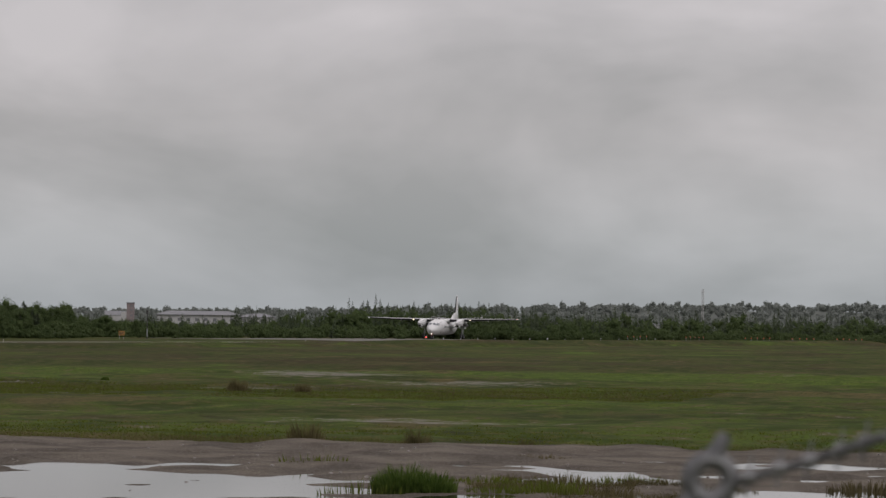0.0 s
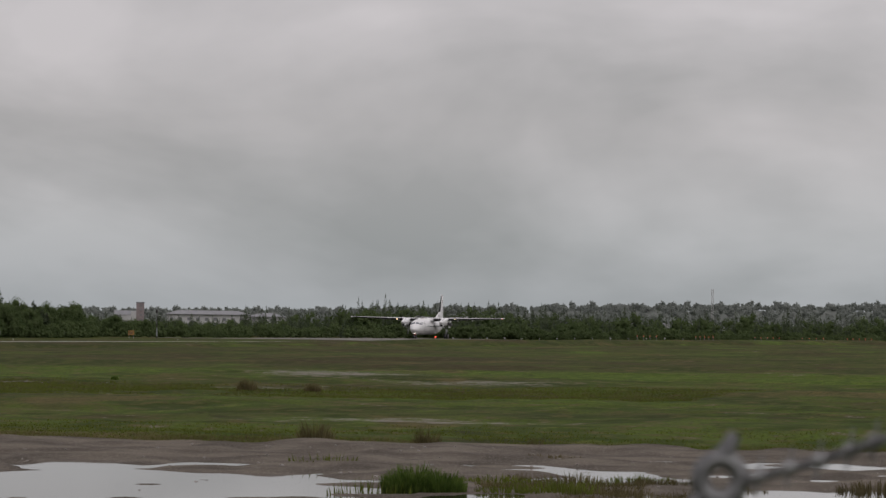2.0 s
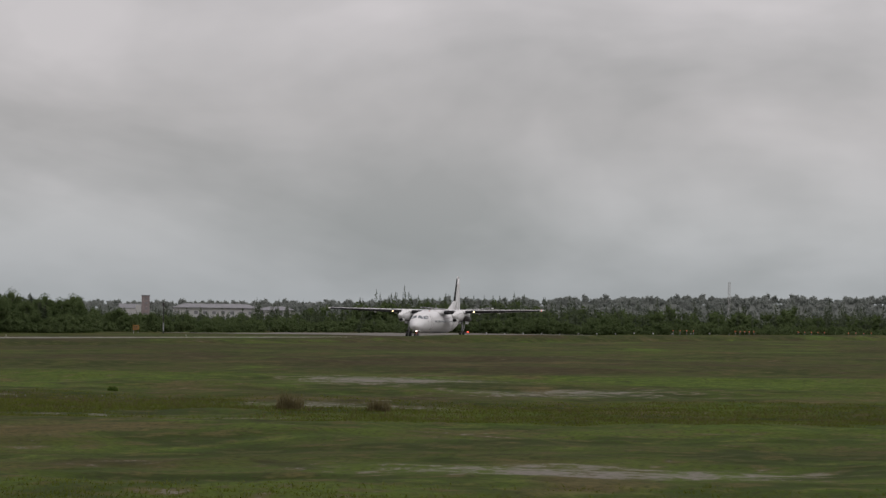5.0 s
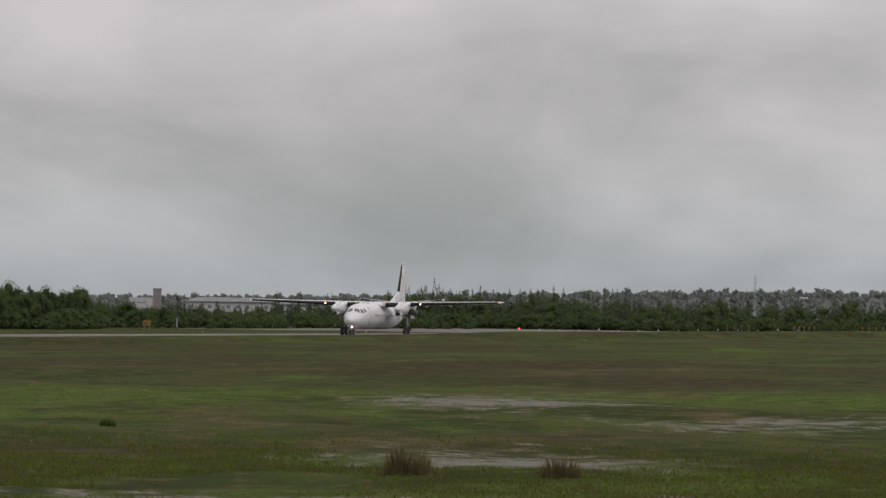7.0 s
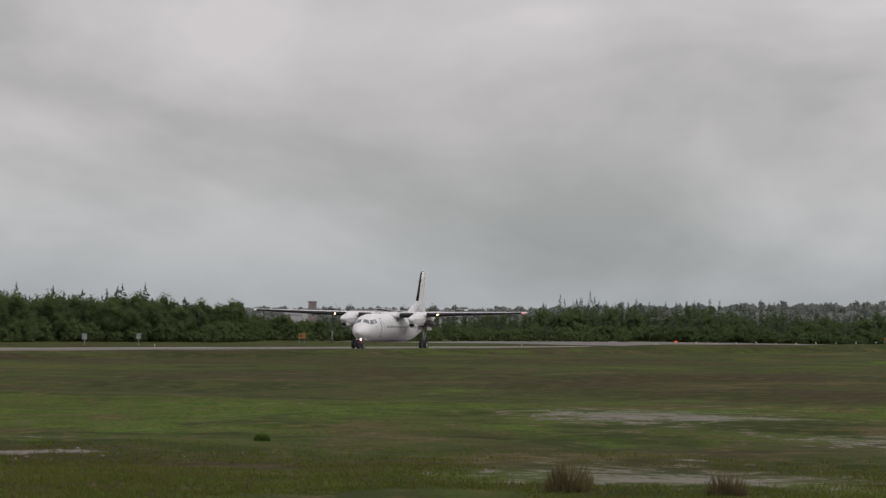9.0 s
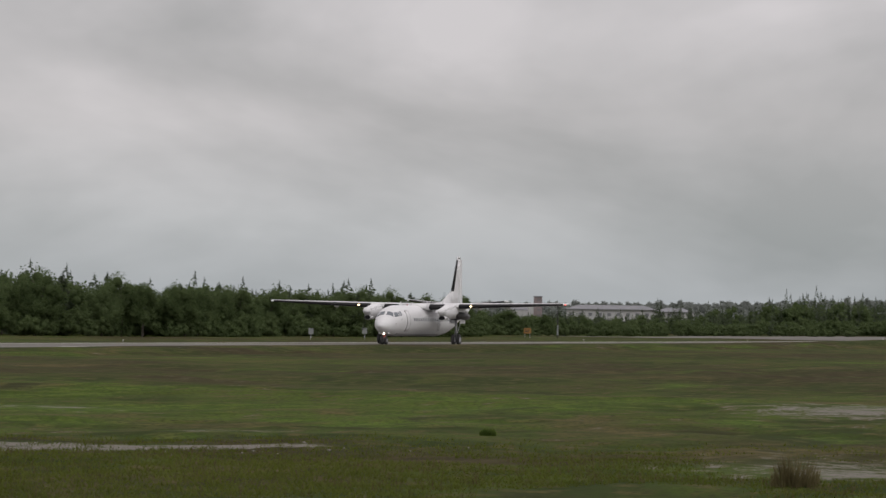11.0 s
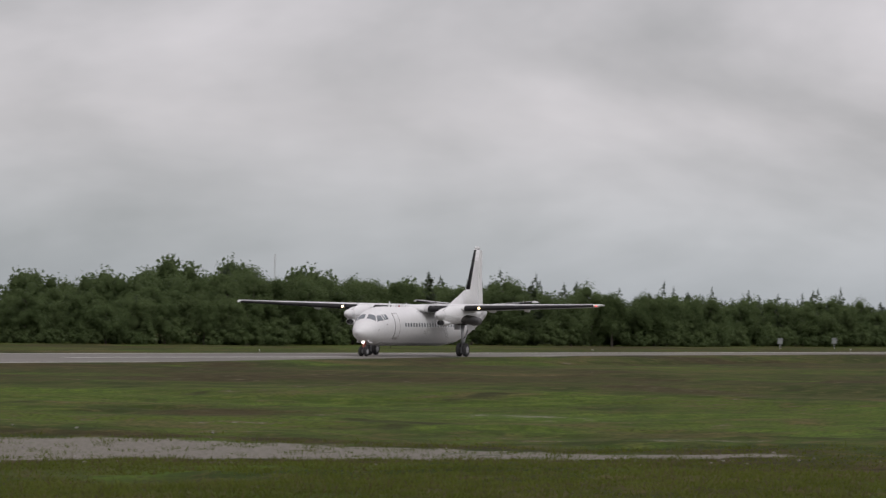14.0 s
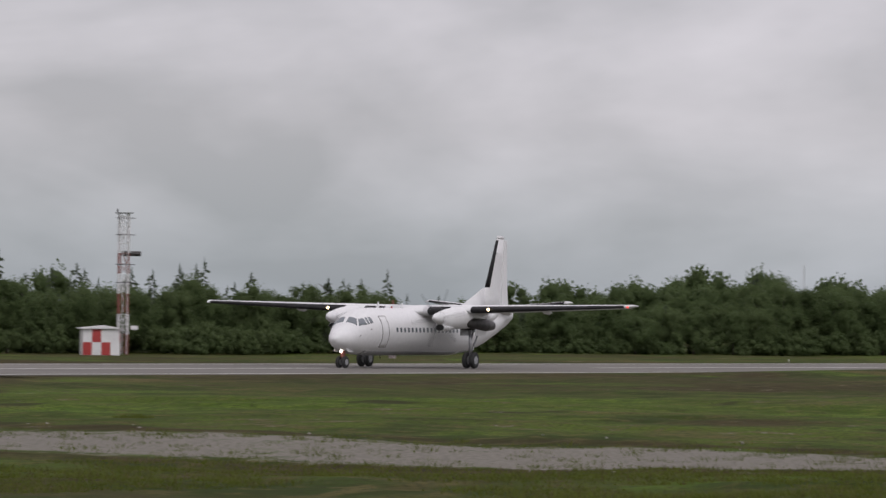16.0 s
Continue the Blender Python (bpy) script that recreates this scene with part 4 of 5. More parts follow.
def skin(x, ang, out=0.0):
    """A point on the fuselage: ang in degrees from the left side (-y) upwards over the top."""
    for a, b in zip(FUSELAGE, FUSELAGE[1:]):
        if a[0] <= x <= b[0]:
            f = (x - a[0]) / (b[0] - a[0])
            zc, ry, rz = (a[k] + (b[k] - a[k]) * f for k in (1, 2, 3))
            break
    r = radians(ang)
    return (x, -(ry + out) * math.cos(r), zc + (rz + out) * math.sin(r))


def skin_patch(corners, out, n=4):
    """A patch on the fuselage between four (x, angle) corners, with a rim that closes onto the skin."""
    bm = bmesh.new()
    (a, b, c, d) = corners
    grid = []
    for i in range(n + 1):
        row = []
        for j in range(n + 1):
            s, t = i / n, j / n
            x = (a[0] * (1 - s) + b[0] * s) * (1 - t) + (d[0] * (1 - s) + c[0] * s) * t
            g_ = (a[1] * (1 - s) + b[1] * s) * (1 - t) + (d[1] * (1 - s) + c[1] * s) * t
            row.append((bm.verts.new(skin(x, g_, out)), bm.verts.new(skin(x, g_, -0.03))))
        grid.append(row)
    for i in range(n):
        for j in range(n):
            bm.faces.new([grid[p][q][0] for p, q in ((i, j), (i + 1, j), (i + 1, j + 1), (i, j + 1))])
    rim = [(i, 0) for i in range(n)] + [(n, j) for j in range(n)] + [(i, n) for i in range(n, 0, -1)] + [(0, j) for j in range(n, 0, -1)]
    for k in range(len(rim)):
        p, q = rim[k], rim[(k + 1) % len(rim)]
        bm.faces.new((grid[p[0]][p[1]][0], grid[p[0]][p[1]][1], grid[q[0]][q[1]][1], grid[q[0]][q[1]][0]))
    bmesh.ops.recalc_face_normals(bm, faces=bm.faces[:])
    return bm


def aerofoil(x0, chord, z, y, thick, lo=0.0, hi=1.0, grow=0.0, n=18, upright=False):
    """A closed wing section between two fractions of its chord."""
    top, bot = [], []
    for k in range(n + 1):
        f = lo + (hi - lo) * (0.5 - 0.5 * math.cos(math.pi * k / n)) if lo == 0 and hi == 1 else lo + (hi - lo) * (k / n) ** 2
        t = 5 * thick * (0.2969 * math.sqrt(f) - 0.126 * f - 0.3516 * f * f + 0.2843 * f ** 3 - 0.1036 * f ** 4) * chord + grow
        cam_ = 0.0 if upright else 0.03 * chord * 4 * f * (1 - f)
        top.append((x0 + f * chord - (grow if k == 0 else 0), t + cam_))
        bot.append((x0 + f * chord - (grow if k == 0 else 0), -t + cam_))
    ring = top[::-1] + bot[1:]
    if upright:
        return [(x, zz, z) for x, zz in ring]
    return [(x, y, z + zz) for x, zz in ring]


def build_plane():
    plane = empty("airliner", "white twin-engined turboprop airliner with high wing rolling on the runway", "aeroplane")
    body = part("fuselage", loft([oval(x, zc, ry, rz, 40) for x, zc, ry, rz in FUSELAGE]), M_WHITE, plane, "glossy white fuselage", True)
    # belly panel in a darker grey
    part("belly_panel", skin_patch([(-8.4, -126), (6.5, -122), (6.5, -58), (-8.4, -54)], 0.006, 16), M_BELLY, body, "darker grey belly", True)
    for side in (1, -1):
        def P(cs):
            return [(x, a if side > 0 else 180 - a) for x, a in cs]
        part("windscreen_pane", skin_patch(P([(-9.56, 84), (-9.42, 42), (-9.14, 59), (-9.20, 84)]), 0.012), M_GLASS, body, "dark windscreen pane", True)
        part("windscreen_pane", skin_patch(P([(-9.34, 35), (-8.72, 25), (-8.74, 48), (-9.08, 55)]), 0.012), M_GLASS, body, "dark windscreen pane", True)
        part("cockpit_side_window", skin_patch(P([(-8.62, 25), (-8.46, 25), (-8.48, 46), (-8.64, 47)]), 0.012), M_GLASS, body, "small dark cockpit window", True)
        part("cockpit_side_window", skin_patch(P([(-8.36, 25), (-8.10, 25), (-8.12, 43), (-8.38, 45)]), 0.012), M_GLASS, body, "small dark cockpit window", True)
        for k in range(24):
            x = -5.45 + 0.50 * k
            if x < 5.4:
                part("cabin_window", skin_patch(P([(x, -1), (x, 10), (x + 0.22, 10), (x + 0.22, -1)]), 0.010, 2), M_GLASS, body)
        # front door: a raised seam round a slightly proud leaf
        d0, d1 = -7.12, -6.38
        door = part("front_door", skin_patch(P([(d0, -40), (d0 - 0.10, 40), (d1 - 0.10, 40), (d1, -40)]), 0.012, 8), M_WHITE, body, "closed passenger door", True)
        for a, b in ((d0 - 0.05, d0), (d1, d1 + 0.05)):
            part("door_seam", skin_patch(P([(a, -41), (a - 0.10, 41), (b - 0.10, 41), (b, -41)]), 0.016, 8), M_LINE, door, "dark seam beside the door")
        for a in (40, -41):
            part("door_seam", skin_patch(P([(d0 - (0.1 if a > 0 else 0), a), (d0 - (0.1 if a > 0 else 0), a + 1.6), (d1 - (0.1 if a > 0 else 0), a + 1.6), (d1 - (0.1 if a > 0 else 0), a)]), 0.016, 4), M_LINE, door, "dark seam across the door")
        part("pitot_tube", tube(bmesh.new(), skin(-9.4, 2 if side > 0 else 178), skin(-9.62, 2 if side > 0 else 178, 0.12), 0.025, 0.015), M_DARKMETAL, body)
        part("static_port", skin_patch(P([(-8.5, 8), (-8.5, 11), (-8.38, 11), (-8.38, 8)]), 0.012, 1), M_LINE, body)
    # aerials on the roof
    for x, h in ((-5.5, 0.36), (-2.4, 0.3)):
        part("blade_aerial", loft([[(x, -0.02, 3.55), (x + 0.3, -0.02, 3.55), (x + 0.3, 0.02, 3.55), (x, 0.02, 3.55)], [(x + 0.18, -0.01, 3.59 + h), (x + 0.32, -0.01, 3.59 + h), (x + 0.32, 0.01, 3.59 + h), (x + 0.18, 0.01, 3.59 + h)]]), M_WHITE, body)
    part("roof_beacon", loft([oval(-3.58, 3.60, 0.01, 0.01, 10), oval(-3.54, 3.62, 0.05, 0.08, 10), oval(-3.46, 3.62, 0.05, 0.08, 10), oval(-3.42, 3.60, 0.01, 0.01, 10)]), M_REDPAINT, body, "red beacon")
    part("belly_aerial", tube(bmesh.new(), (-5.0, 0, 0.80), (-4.9, 0, 0.56), 0.03, 0.02), M_DARKMETAL, body)

    # wing: two halves with boots, flaps, tip lamps
    def wing_station(y):
        f = min(1.0, max(0.0, (abs(y) - 1.0) / 13.5))
        chord = 3.45 + (1.42 - 3.45) * f
        return -1.75 + 0.95 * f, chord, 3.40 + 0.032 * (abs(y) - 1.0), 0.19 - 0.05 * f
    part("wing_centre", loft([aerofoil(*wing_station(y)[:3], y, wing_station(y)[3]) for y in (-1.2, 0, 1.2)]), M_WHITE, plane, "", True)
    part("wing_fairing", loft([oval(-1.9, 3.34, 0.1, 0.1, 20), oval(-1.45, 3.38, 0.9, 0.20, 20), oval(0, 3.40, 1.22, 0.30, 20), oval(1.8, 3.28, 1.05, 0.28, 20), oval(3.2, 3.15, 0.2, 0.1, 20)]), M_WHITE, plane, "", True)
    for side in (-1, 1):
        ys = [1.2, 3.0, 5.0, 8.0, 11.0, 14.2]
        half = part("wing", loft([aerofoil(*wing_station(y)[:3], side * y, wing_station(y)[3]) for y in ys]), M_WHITE, plane, "long straight white wing", True)
        for a, b in ((4.3, 14.1),):
            part("deicing_boot", loft([aerofoil(*wing_station(y)[:3], side * y, wing_station(y)[3], 0, 0.10, 0.006) for y in (a, (a + b) / 2, b)]), M_BOOT, half, "black rubber leading-edge boot", True)
        part("deicing_boot", loft([aerofoil(*wing_station(y)[:3], side * y, wing_station(y)[3], 0, 0.10, 0.006) for y in (1.5, 2.9)]), M_BOOT, half, "black rubber leading-edge boot", True)
        # flap and aileron hang just under the trailing edge
        for nm, a, b in (("flap", 1.5, 9.0), ("aileron", 9.1, 14.0)):
            rings = []
            for y in (a, b):
                x0, c, z, th = wing_station(y)
                rings.append([(x0 + c * 0.78, side * y, z - 0.035 * c), (x0 + c * 0.80, side * y, z - 0.008 * c), (x0 + c * 1.02, side * y, z - 0.045 * c), (x0 + c * 1.02, side * y, z - 0.055 * c)])
            part(nm, loft(rings), M_WHITE, half)
        for y in (5.6, 8.4):
            x0, c, z, th = wing_station(y)
            part("flap_track_fairing", loft([oval(x0 + c * f, z - 0.14 - d, r, r * 1.3, 10, side * y) for f, d, r in ((0.5, 0, 0.02), (0.65, 0.03, 0.09), (0.9, 0.06, 0.10), (1.08, 0.06, 0.02))]), M_WHITE, half)
        x0, c, z, th = wing_station(14.2)
        part("wing_tip", loft([aerofoil(x0 + 0.0, c, z, side * 14.2, 0.14), aerofoil(x0 + 0.12, c * 0.9, z + 0.03, side * 14.4, 0.13), aerofoil(x0 + 0.35, c * 0.66, z + 0.06, side * 14.52, 0.08)]), M_WHITE, half, "", True)
        part("position_lamp", loft([oval(x0 + 0.0 + d, z + 0.0, r, r, 10, side * 14.3) for d, r in ((-0.05, 0.01), (0.0, 0.045), (0.15, 0.055), (0.22, 0.02))]), M_LAMP_RED if side < 0 else M_WHITEPAINT, half, "red position lamp" if side < 0 else "pale position lamp")
        x0, c, z, th = wing_station(5.45)
        part("landing_lamp", loft([oval(x0 - 0.04 + d, z + 0.02, r, r, 12, side * 5.45) for d, r in ((-0.03, 0.02), (0.0, 0.085), (0.08, 0.09), (0.2, 0.08))]), M_LAMP_WARM, half, "lit warm landing lamp")
        # nacelle with spinner, intake, exhaust and propeller
        nc = part("nacelle", loft([oval(x, z_, ry, rz, 28, side * 3.6) for x, z_, ry, rz in ((-4.25, 3.00, 0.30, 0.32), (-4.0, 2.97, 0.42, 0.48), (-3.4, 2.96, 0.50, 0.60), (-2.4, 3.02, 0.56, 0.66), (-1.0, 3.06, 0.58, 0.66),
                                                                                                (0.8, 3.06, 0.54, 0.58), (2.4, 3.16, 0.38, 0.42), (3.6, 3.3, 0.12, 0.14))]), M_WHITE, plane, "white engine nacelle under the wing", True)
        part("air_intake", loft([oval(-4.18, 2.46, 0.29, 0.19, 20, side * 3.6), oval(-4.12, 2.46, 0.33, 0.23, 20, side * 3.6), oval(-3.3, 2.50, 0.35, 0.26, 20, side * 3.6), oval(-2.0, 2.6, 0.24, 0.16, 20, side * 3.6)]), M_WHITE, nc, "", True)
        # A black disc closes the intake; the shade inside is its colour.
        part("intake_shade_disc", loft([oval(-4.20, 2.46, 0.285, 0.185, 20, side * 3.6), oval(-4.16, 2.46, 0.285, 0.185, 20, side * 3.6)]), M_BOOT, nc, "black disc standing for shade inside the intake")
        for off in (-0.36, 0.36):
            part("exhaust_pipe", loft([oval(x, z_, r, r * 1.15, 16, side * 3.6 + o) for x, z_, r, o in ((-1.5, 2.82, 0.16, off * 1.0), (-0.8, 2.74, 0.30, off * 1.25), (1.0, 2.62, 0.32, off * 1.3), (2.0, 2.60, 0.24, off * 1.25))]), M_DARKMETAL, nc, "sooty dark exhaust duct", True)
        for off in (-0.5, 0.5):
            part("gear_door", box_bm(1.5, 0.04, 0.55, (0.35, side * 3.6 + off, 2.25), 0.01), M_WHITE if off * side > 0 else M_GREYMETAL, nc, "open wheel-bay door")
        # A solid dark block is put in for the bay's inner shade.
        part("wheel_bay_shade", box_bm(1.5, 0.9, 0.25, (0.3, side * 3.6, 2.46), 0.03), M_DARKMETAL, nc, "dark block standing for shade in the open wheel bay")
        prop = empty_part("propeller", plane, (-4.35, side * 3.6, 3.02))
        part("spinner", loft([oval(x, 0, r, r, 24) for x, r in ((-0.62, 0.03), (-0.54, 0.14), (-0.35, 0.26), (-0.1, 0.335), (0.12, 0.35))]), M_WHITE, prop, "white pointed spinner", True)
        for k in range(6):
            a = k * math.tau / 6
            rings = []
            for r, w, tw in ((0.3, 0.10, 60), (0.7, 0.15, 48), (1.2, 0.16, 36), (1.83, 0.08, 24)):
                c_, s_ = math.cos(radians(tw)), math.sin(radians(tw))
                ring = [(-w * s_, -w * c_), (-w * s_ * 0.2 - 0.02, 0), (w * s_, w * c_), (0.02, 0)]
                rings.append([(px - 0.05, q * math.cos(a) - r * math.sin(a), q * math.sin(a) + r * math.cos(a)) for px, q in ring])
            part("propeller_blade", loft(rings), M_BLUR, prop, "dark blade blurred by spinning")
        PROPS.append((prop, side))
        # main gear
        leg = part("main_gear_leg", tube(bmesh.new(), (0.0, side * 3.6, 0.5), (-0.12, side * 3.6, 2.5), 0.085, 0.11, 12), M_GREYMETAL, plane, "tall steel main gear leg", True)
        part("drag_brace", tube(tube(bmesh.new(), (0.0, side * 3.6 - 0.12, 1.1), (0.85, side * 3.6 - 0.2, 2.45), 0.05), (0.0, side * 3.6 + 0.12, 1.1), (0.85, side * 3.6 + 0.2, 2.45), 0.05), M_GREYMETAL, leg)
        part("axle", tube(bmesh.new(), (0, side * 3.6 - 0.42, 0.5), (0, side * 3.6 + 0.42, 0.5), 0.05), M_GREYMETAL, leg)
        part("torque_link", tube(tube(bmesh.new(), (0.05, side * 3.6, 0.6), (0.32, side * 3.6, 0.95), 0.035), (0.32, side * 3.6, 0.95), (0.05, side * 3.6, 1.3), 0.035), M_GREYMETAL, leg)
        for off in (-0.25, 0.25):
            WHEELS.append(wheel(plane, (0.0, side * 3.6 + off, 0.5), 0.5, 0.26))
    # fin, dorsal fillet, rudder, tailplane
    fin_st = [(2.9, 8.15, 4.45), (4.4, 8.95, 3.45), (5.6, 9.55, 2.75), (7.0, 10.25, 2.02), (8.05, 10.75, 1.52)]
    fin = part("fin", loft([aerofoil(x0, c * 0.72, z, 0, 0.13, 0, 1, 0, 18, True) for z, x0, c in fin_st]), M_WHITE, plane, "tall white tail fin", True)
    part("fin_cap", loft([aerofoil(10.78, 1.10, 8.055, 0, 0.11, 0, 1, 0, 18, True), aerofoil(10.82, 1.02, 8.20, 0, 0.10, 0, 1, 0, 18, True), aerofoil(10.95, 0.75, 8.27, 0, 0.05, 0, 1, 0, 18, True)]), M_WHITE, fin, "", True)
    part("deicing_boot", loft([aerofoil(x0, c * 0.72, z, 0, 0.13, 0, 0.17, 0.008, 18, True) for z, x0, c in ((5.0, 9.25, 3.10), (6.5, 10.0, 2.28), (8.0, 10.73, 1.54))]), M_BOOT, fin, "black rubber leading-edge boot", True)
    part("rudder", loft([[(x0 + c * 0.725, -c * 0.028, z), (x0 + c * 0.725, c * 0.028, z), (x0 + c * 1.0, 0.02, z), (x0 + c * 1.0, -0.02, z)] for z, x0, c in ((3.75, 8.6, 3.95), (5.6, 9.55, 2.75), (8.0, 10.72, 1.55))]), M_WHITE, fin)
    part("dorsal_fillet", loft([[(x, -w, 3.0), (x, w, 3.0), (x, 0.04, z), (x, -0.04, z)] for x, w, z in ((4.4, 0.10, 3.38), (6.0, 0.16, 3.85), (7.6, 0.20, 4.42), (9.0, 0.22, 4.95))]), M_WHITE, fin, "sloping white dorsal fillet", True)
    part("fin_aerial", tube(bmesh.new(), (10.6, -0.32, 7.2), (10.6, 0.32, 7.2), 0.03), M_WHITE, fin)
    part("tail_cone_lamp", loft([oval(x, 3.42, r, r, 10) for x, r in ((13.1, 0.07), (13.2, 0.07), (13.28, 0.02))]), M_WHITEPAINT, body)
    for side in (-1, 1):
        st = [(0.25, 10.0, 2.2, 3.62), (2.5, 10.35, 1.75, 3.84), (4.85, 10.75, 1.25, 4.08)]
        tp = part("tailplane", loft([aerofoil(x0, c, z, side * y, 0.12) for y, x0, c, z in st]), M_WHITE, plane, "white tailplane", True)
        part("deicing_boot", loft([aerofoil(x0, c, z, side * y, 0.12, 0, 0.12, 0.006) for y, x0, c, z in ((0.7, 10.07, 2.12, 3.664), (4.75, 10.73, 1.27, 4.07))]), M_BOOT, tp, "black rubber leading-edge boot", True)
        part("elevator_horn", box_bm(0.5, 0.1, 0.08, (10.95, side * 4.9, 4.08), 0.02), M_WHITE, tp)
    # nose gear
    leg = part("nose_gear_leg", tube(bmesh.new(), (-9.75, 0, 0.36), (-9.6, 0, 1.4), 0.07, 0.09, 12), M_GREYMETAL, plane, "steel nose gear leg", True)
    part("axle", tube(bmesh.new(), (-9.75, -0.30, 0.36), (-9.75, 0.30, 0.36), 0.04), M_GREYMETAL, leg)
    part("taxi_lamp", loft([oval(-9.92 + d, 0.98, r, r, 14) for d, r in ((-0.06, 0.03), (-0.04, 0.07), (0.05, 0.08), (0.14, 0.05))]), M_LAMP_WHITE, leg, "lit white taxi lamp")
    # The red colour stands for lamp glare round the nose leg.
    part("glare_tinted_collar", tube(bmesh.new(), (-9.70, 0, 0.62), (-9.64, 0, 1.15), 0.15), M_RUST, leg, "collar tinted red for lamp glare")
    for side in (-1, 1):
        part("nose_gear_door", loft([[(-10.05, side * 0.34, 1.26), (-9.2, side * 0.34, 1.12), (-9.2, side * 0.38, 1.12), (-10.05, side * 0.38, 1.26)], [(-9.95, side * 0.46, 0.98), (-9.3, side * 0.46, 0.94), (-9.3, side * 0.49, 0.94), (-9.95, side * 0.49, 0.98)]]), M_WHITE, leg, "open nose wheel door")
        WHEELS.append(wheel(plane, (-9.75, side * 0.20, 0.36), 0.36, 0.2))
    return plane


def empty_part(name, parent, at):
    bm = bmesh.new()
    tube(bm, (0.0, 0, 0), (0.15, 0, 0), 0.12, 0.12, 12)
    ob = part(name, bm, M_GREYMETAL, parent, "six-bladed spinning propeller")
    ob.location = at
    return ob


def wheel(parent, at, r, w):
    prof = [(-w / 2, r * 0.55), (-w / 2, r * 0.86), (-w * 0.36, r * 0.97), (0, r), (w * 0.36, r * 0.97), (w / 2, r * 0.86), (w / 2, r * 0.55)]
    n = 24
    bm = loft([[(rr * math.cos(k * math.tau / n), y, rr * math.sin(k * math.tau / n)) for k in range(n)] for y, rr in prof])
    ob = part("wheel", bm, M_TYRE, parent, "black rubber tyre", True)
    ob.location = at
    part("rim", loft([[(rr * math.cos(k * math.tau / 16), y, rr * math.sin(k * math.tau / 16)) for k in range(16)] for y, rr in ((-w * 0.54, r * 0.25), (-w * 0.52, r * 0.5), (w * 0.52, r * 0.5), (w * 0.54, r * 0.25))]), M_GREYMETAL, ob, "pale metal rim")
    for k in range(5):
        a = k * math.tau / 5
        part("wheel_bolt", tube(bmesh.new(), (r * 0.36 * math.cos(a), -w * 0.57, r * 0.36 * math.sin(a)), (r * 0.36 * math.cos(a), w * 0.57, r * 0.36 * math.sin(a)), r * 0.05, None, 6), M_DARKMETAL, ob)
    return ob, r


PROPS, WHEELS = [], []
PLANE = build_plane()

# ---- far buildings and masts ----
def house():
    h = empty("long_house", "long pale grey institutional building with dark hipped roof, colours lightened for haze", "house")
    for nm, x0, x1, hh, rf in (("wall", 0, 30, 7.4, 9.5), ("wall", 30, 43, 6.6, 8.6)):
        w = part(nm, box_bm(x1 - x0, 12, hh, ((x0 + x1) / 2, 0, hh / 2), 0.05), M_PALEWALL, h, "pale cladding wall")
        rings = [[(x0 - 0.6, -6.6, hh), (x1 + 0.6, -6.6, hh), (x1 + 0.6, 6.6, hh), (x0 - 0.6, 6.6, hh)], [(x0 - 0.6, -6.6, hh + 0.25), (x1 + 0.6, -6.6, hh + 0.25), (x1 + 0.6, 6.6, hh + 0.25), (x0 - 0.6, 6.6, hh + 0.25)],
                 [(x0 + 4, -0.3, rf), (x1 - 4, -0.3, rf), (x1 - 4, 0.3, rf), (x0 + 4, 0.3, rf)]]
        part("roof", loft(rings), M_ROOF, h, "dark grey hipped roof")
        x = x0 + 1.6
        while x < x1 - 2:
            for z in (2.2, 5.2):
                part("window", box_bm(1.3, 0.2, 1.5, (x, -6.0, z), 0.03), M_DARKPANE, w)
            x += 3.2
    return h


def far_place(bearing, d):
    return AX + d * math.cos(radians(bearing)), AY + d * math.sin(radians(bearing))


hx, hy = far_place(14.97, 1510)
house().matrix_basis = pose(hx, hy, -0.6, 0, 0, 15.0 - 90) @ Matrix.Diagonal((0.95, 0.95, 0.70, 1))
silo = empty("concrete_tower", "tall brown concrete tower with darker side above the trees", "tower")
part("shaft", box_bm(3.0, 3.0, 14.0, (0, 0, 7.0), 0.08), M_CONCRETE, silo)
part("cap", box_bm(3.3, 3.3, 0.5, (0, 0, 14.2), 0.06), M_ROOF, silo)
part("stair_block", box_bm(2.2, 2.6, 9.0, (-2.5, 0, 4.5), 0.06), M_PALEWALL, silo)
for z in (4, 7, 10, 12.4):
    part("window", box_bm(0.9, 0.16, 0.9, (0.3, -1.5, z), 0.02), M_DARKPANE, silo)
sx, sy = far_place(15.325, 1506)
silo.matrix_basis = pose(sx, sy, 0, 0, 0, 15.3 - 90) @ Matrix.Diagonal((0.9, 0.9, 0.60, 1))
low = empty("pale_shed", "low pale shed half hidden by distant trees", "shed")
part("wall", box_bm(26, 9, 5.0, (0, 0, 2.5), 0.05), M_PALEWALL, low)
part("roof", loft([[(-13.4, -4.9, 5), (13.4, -4.9, 5), (13.4, 4.9, 5), (-13.4, 4.9, 5)], [(-13.4, -0.2, 6.8), (13.4, -0.2, 6.8), (13.4, 0.2, 6.8), (-13.4, 0.2, 6.8)]]), M_ROOF, low)
for b_, d_ in ((15.5, 1560), (8.4, 2470), (5.7, 2470)):
    x, y = far_place(b_, d_)
    if b_ == 15.5:
        low.matrix_basis = pose(x, y, 0, 0, 0, b_ - 90) @ Matrix.Diagonal((0.34, 0.6, 0.85, 1))
    else:
        copy_thing(low, pose(x, y, 1.5, 0, 0, b_ - 90) @ Matrix.Scale(0.5, 4))


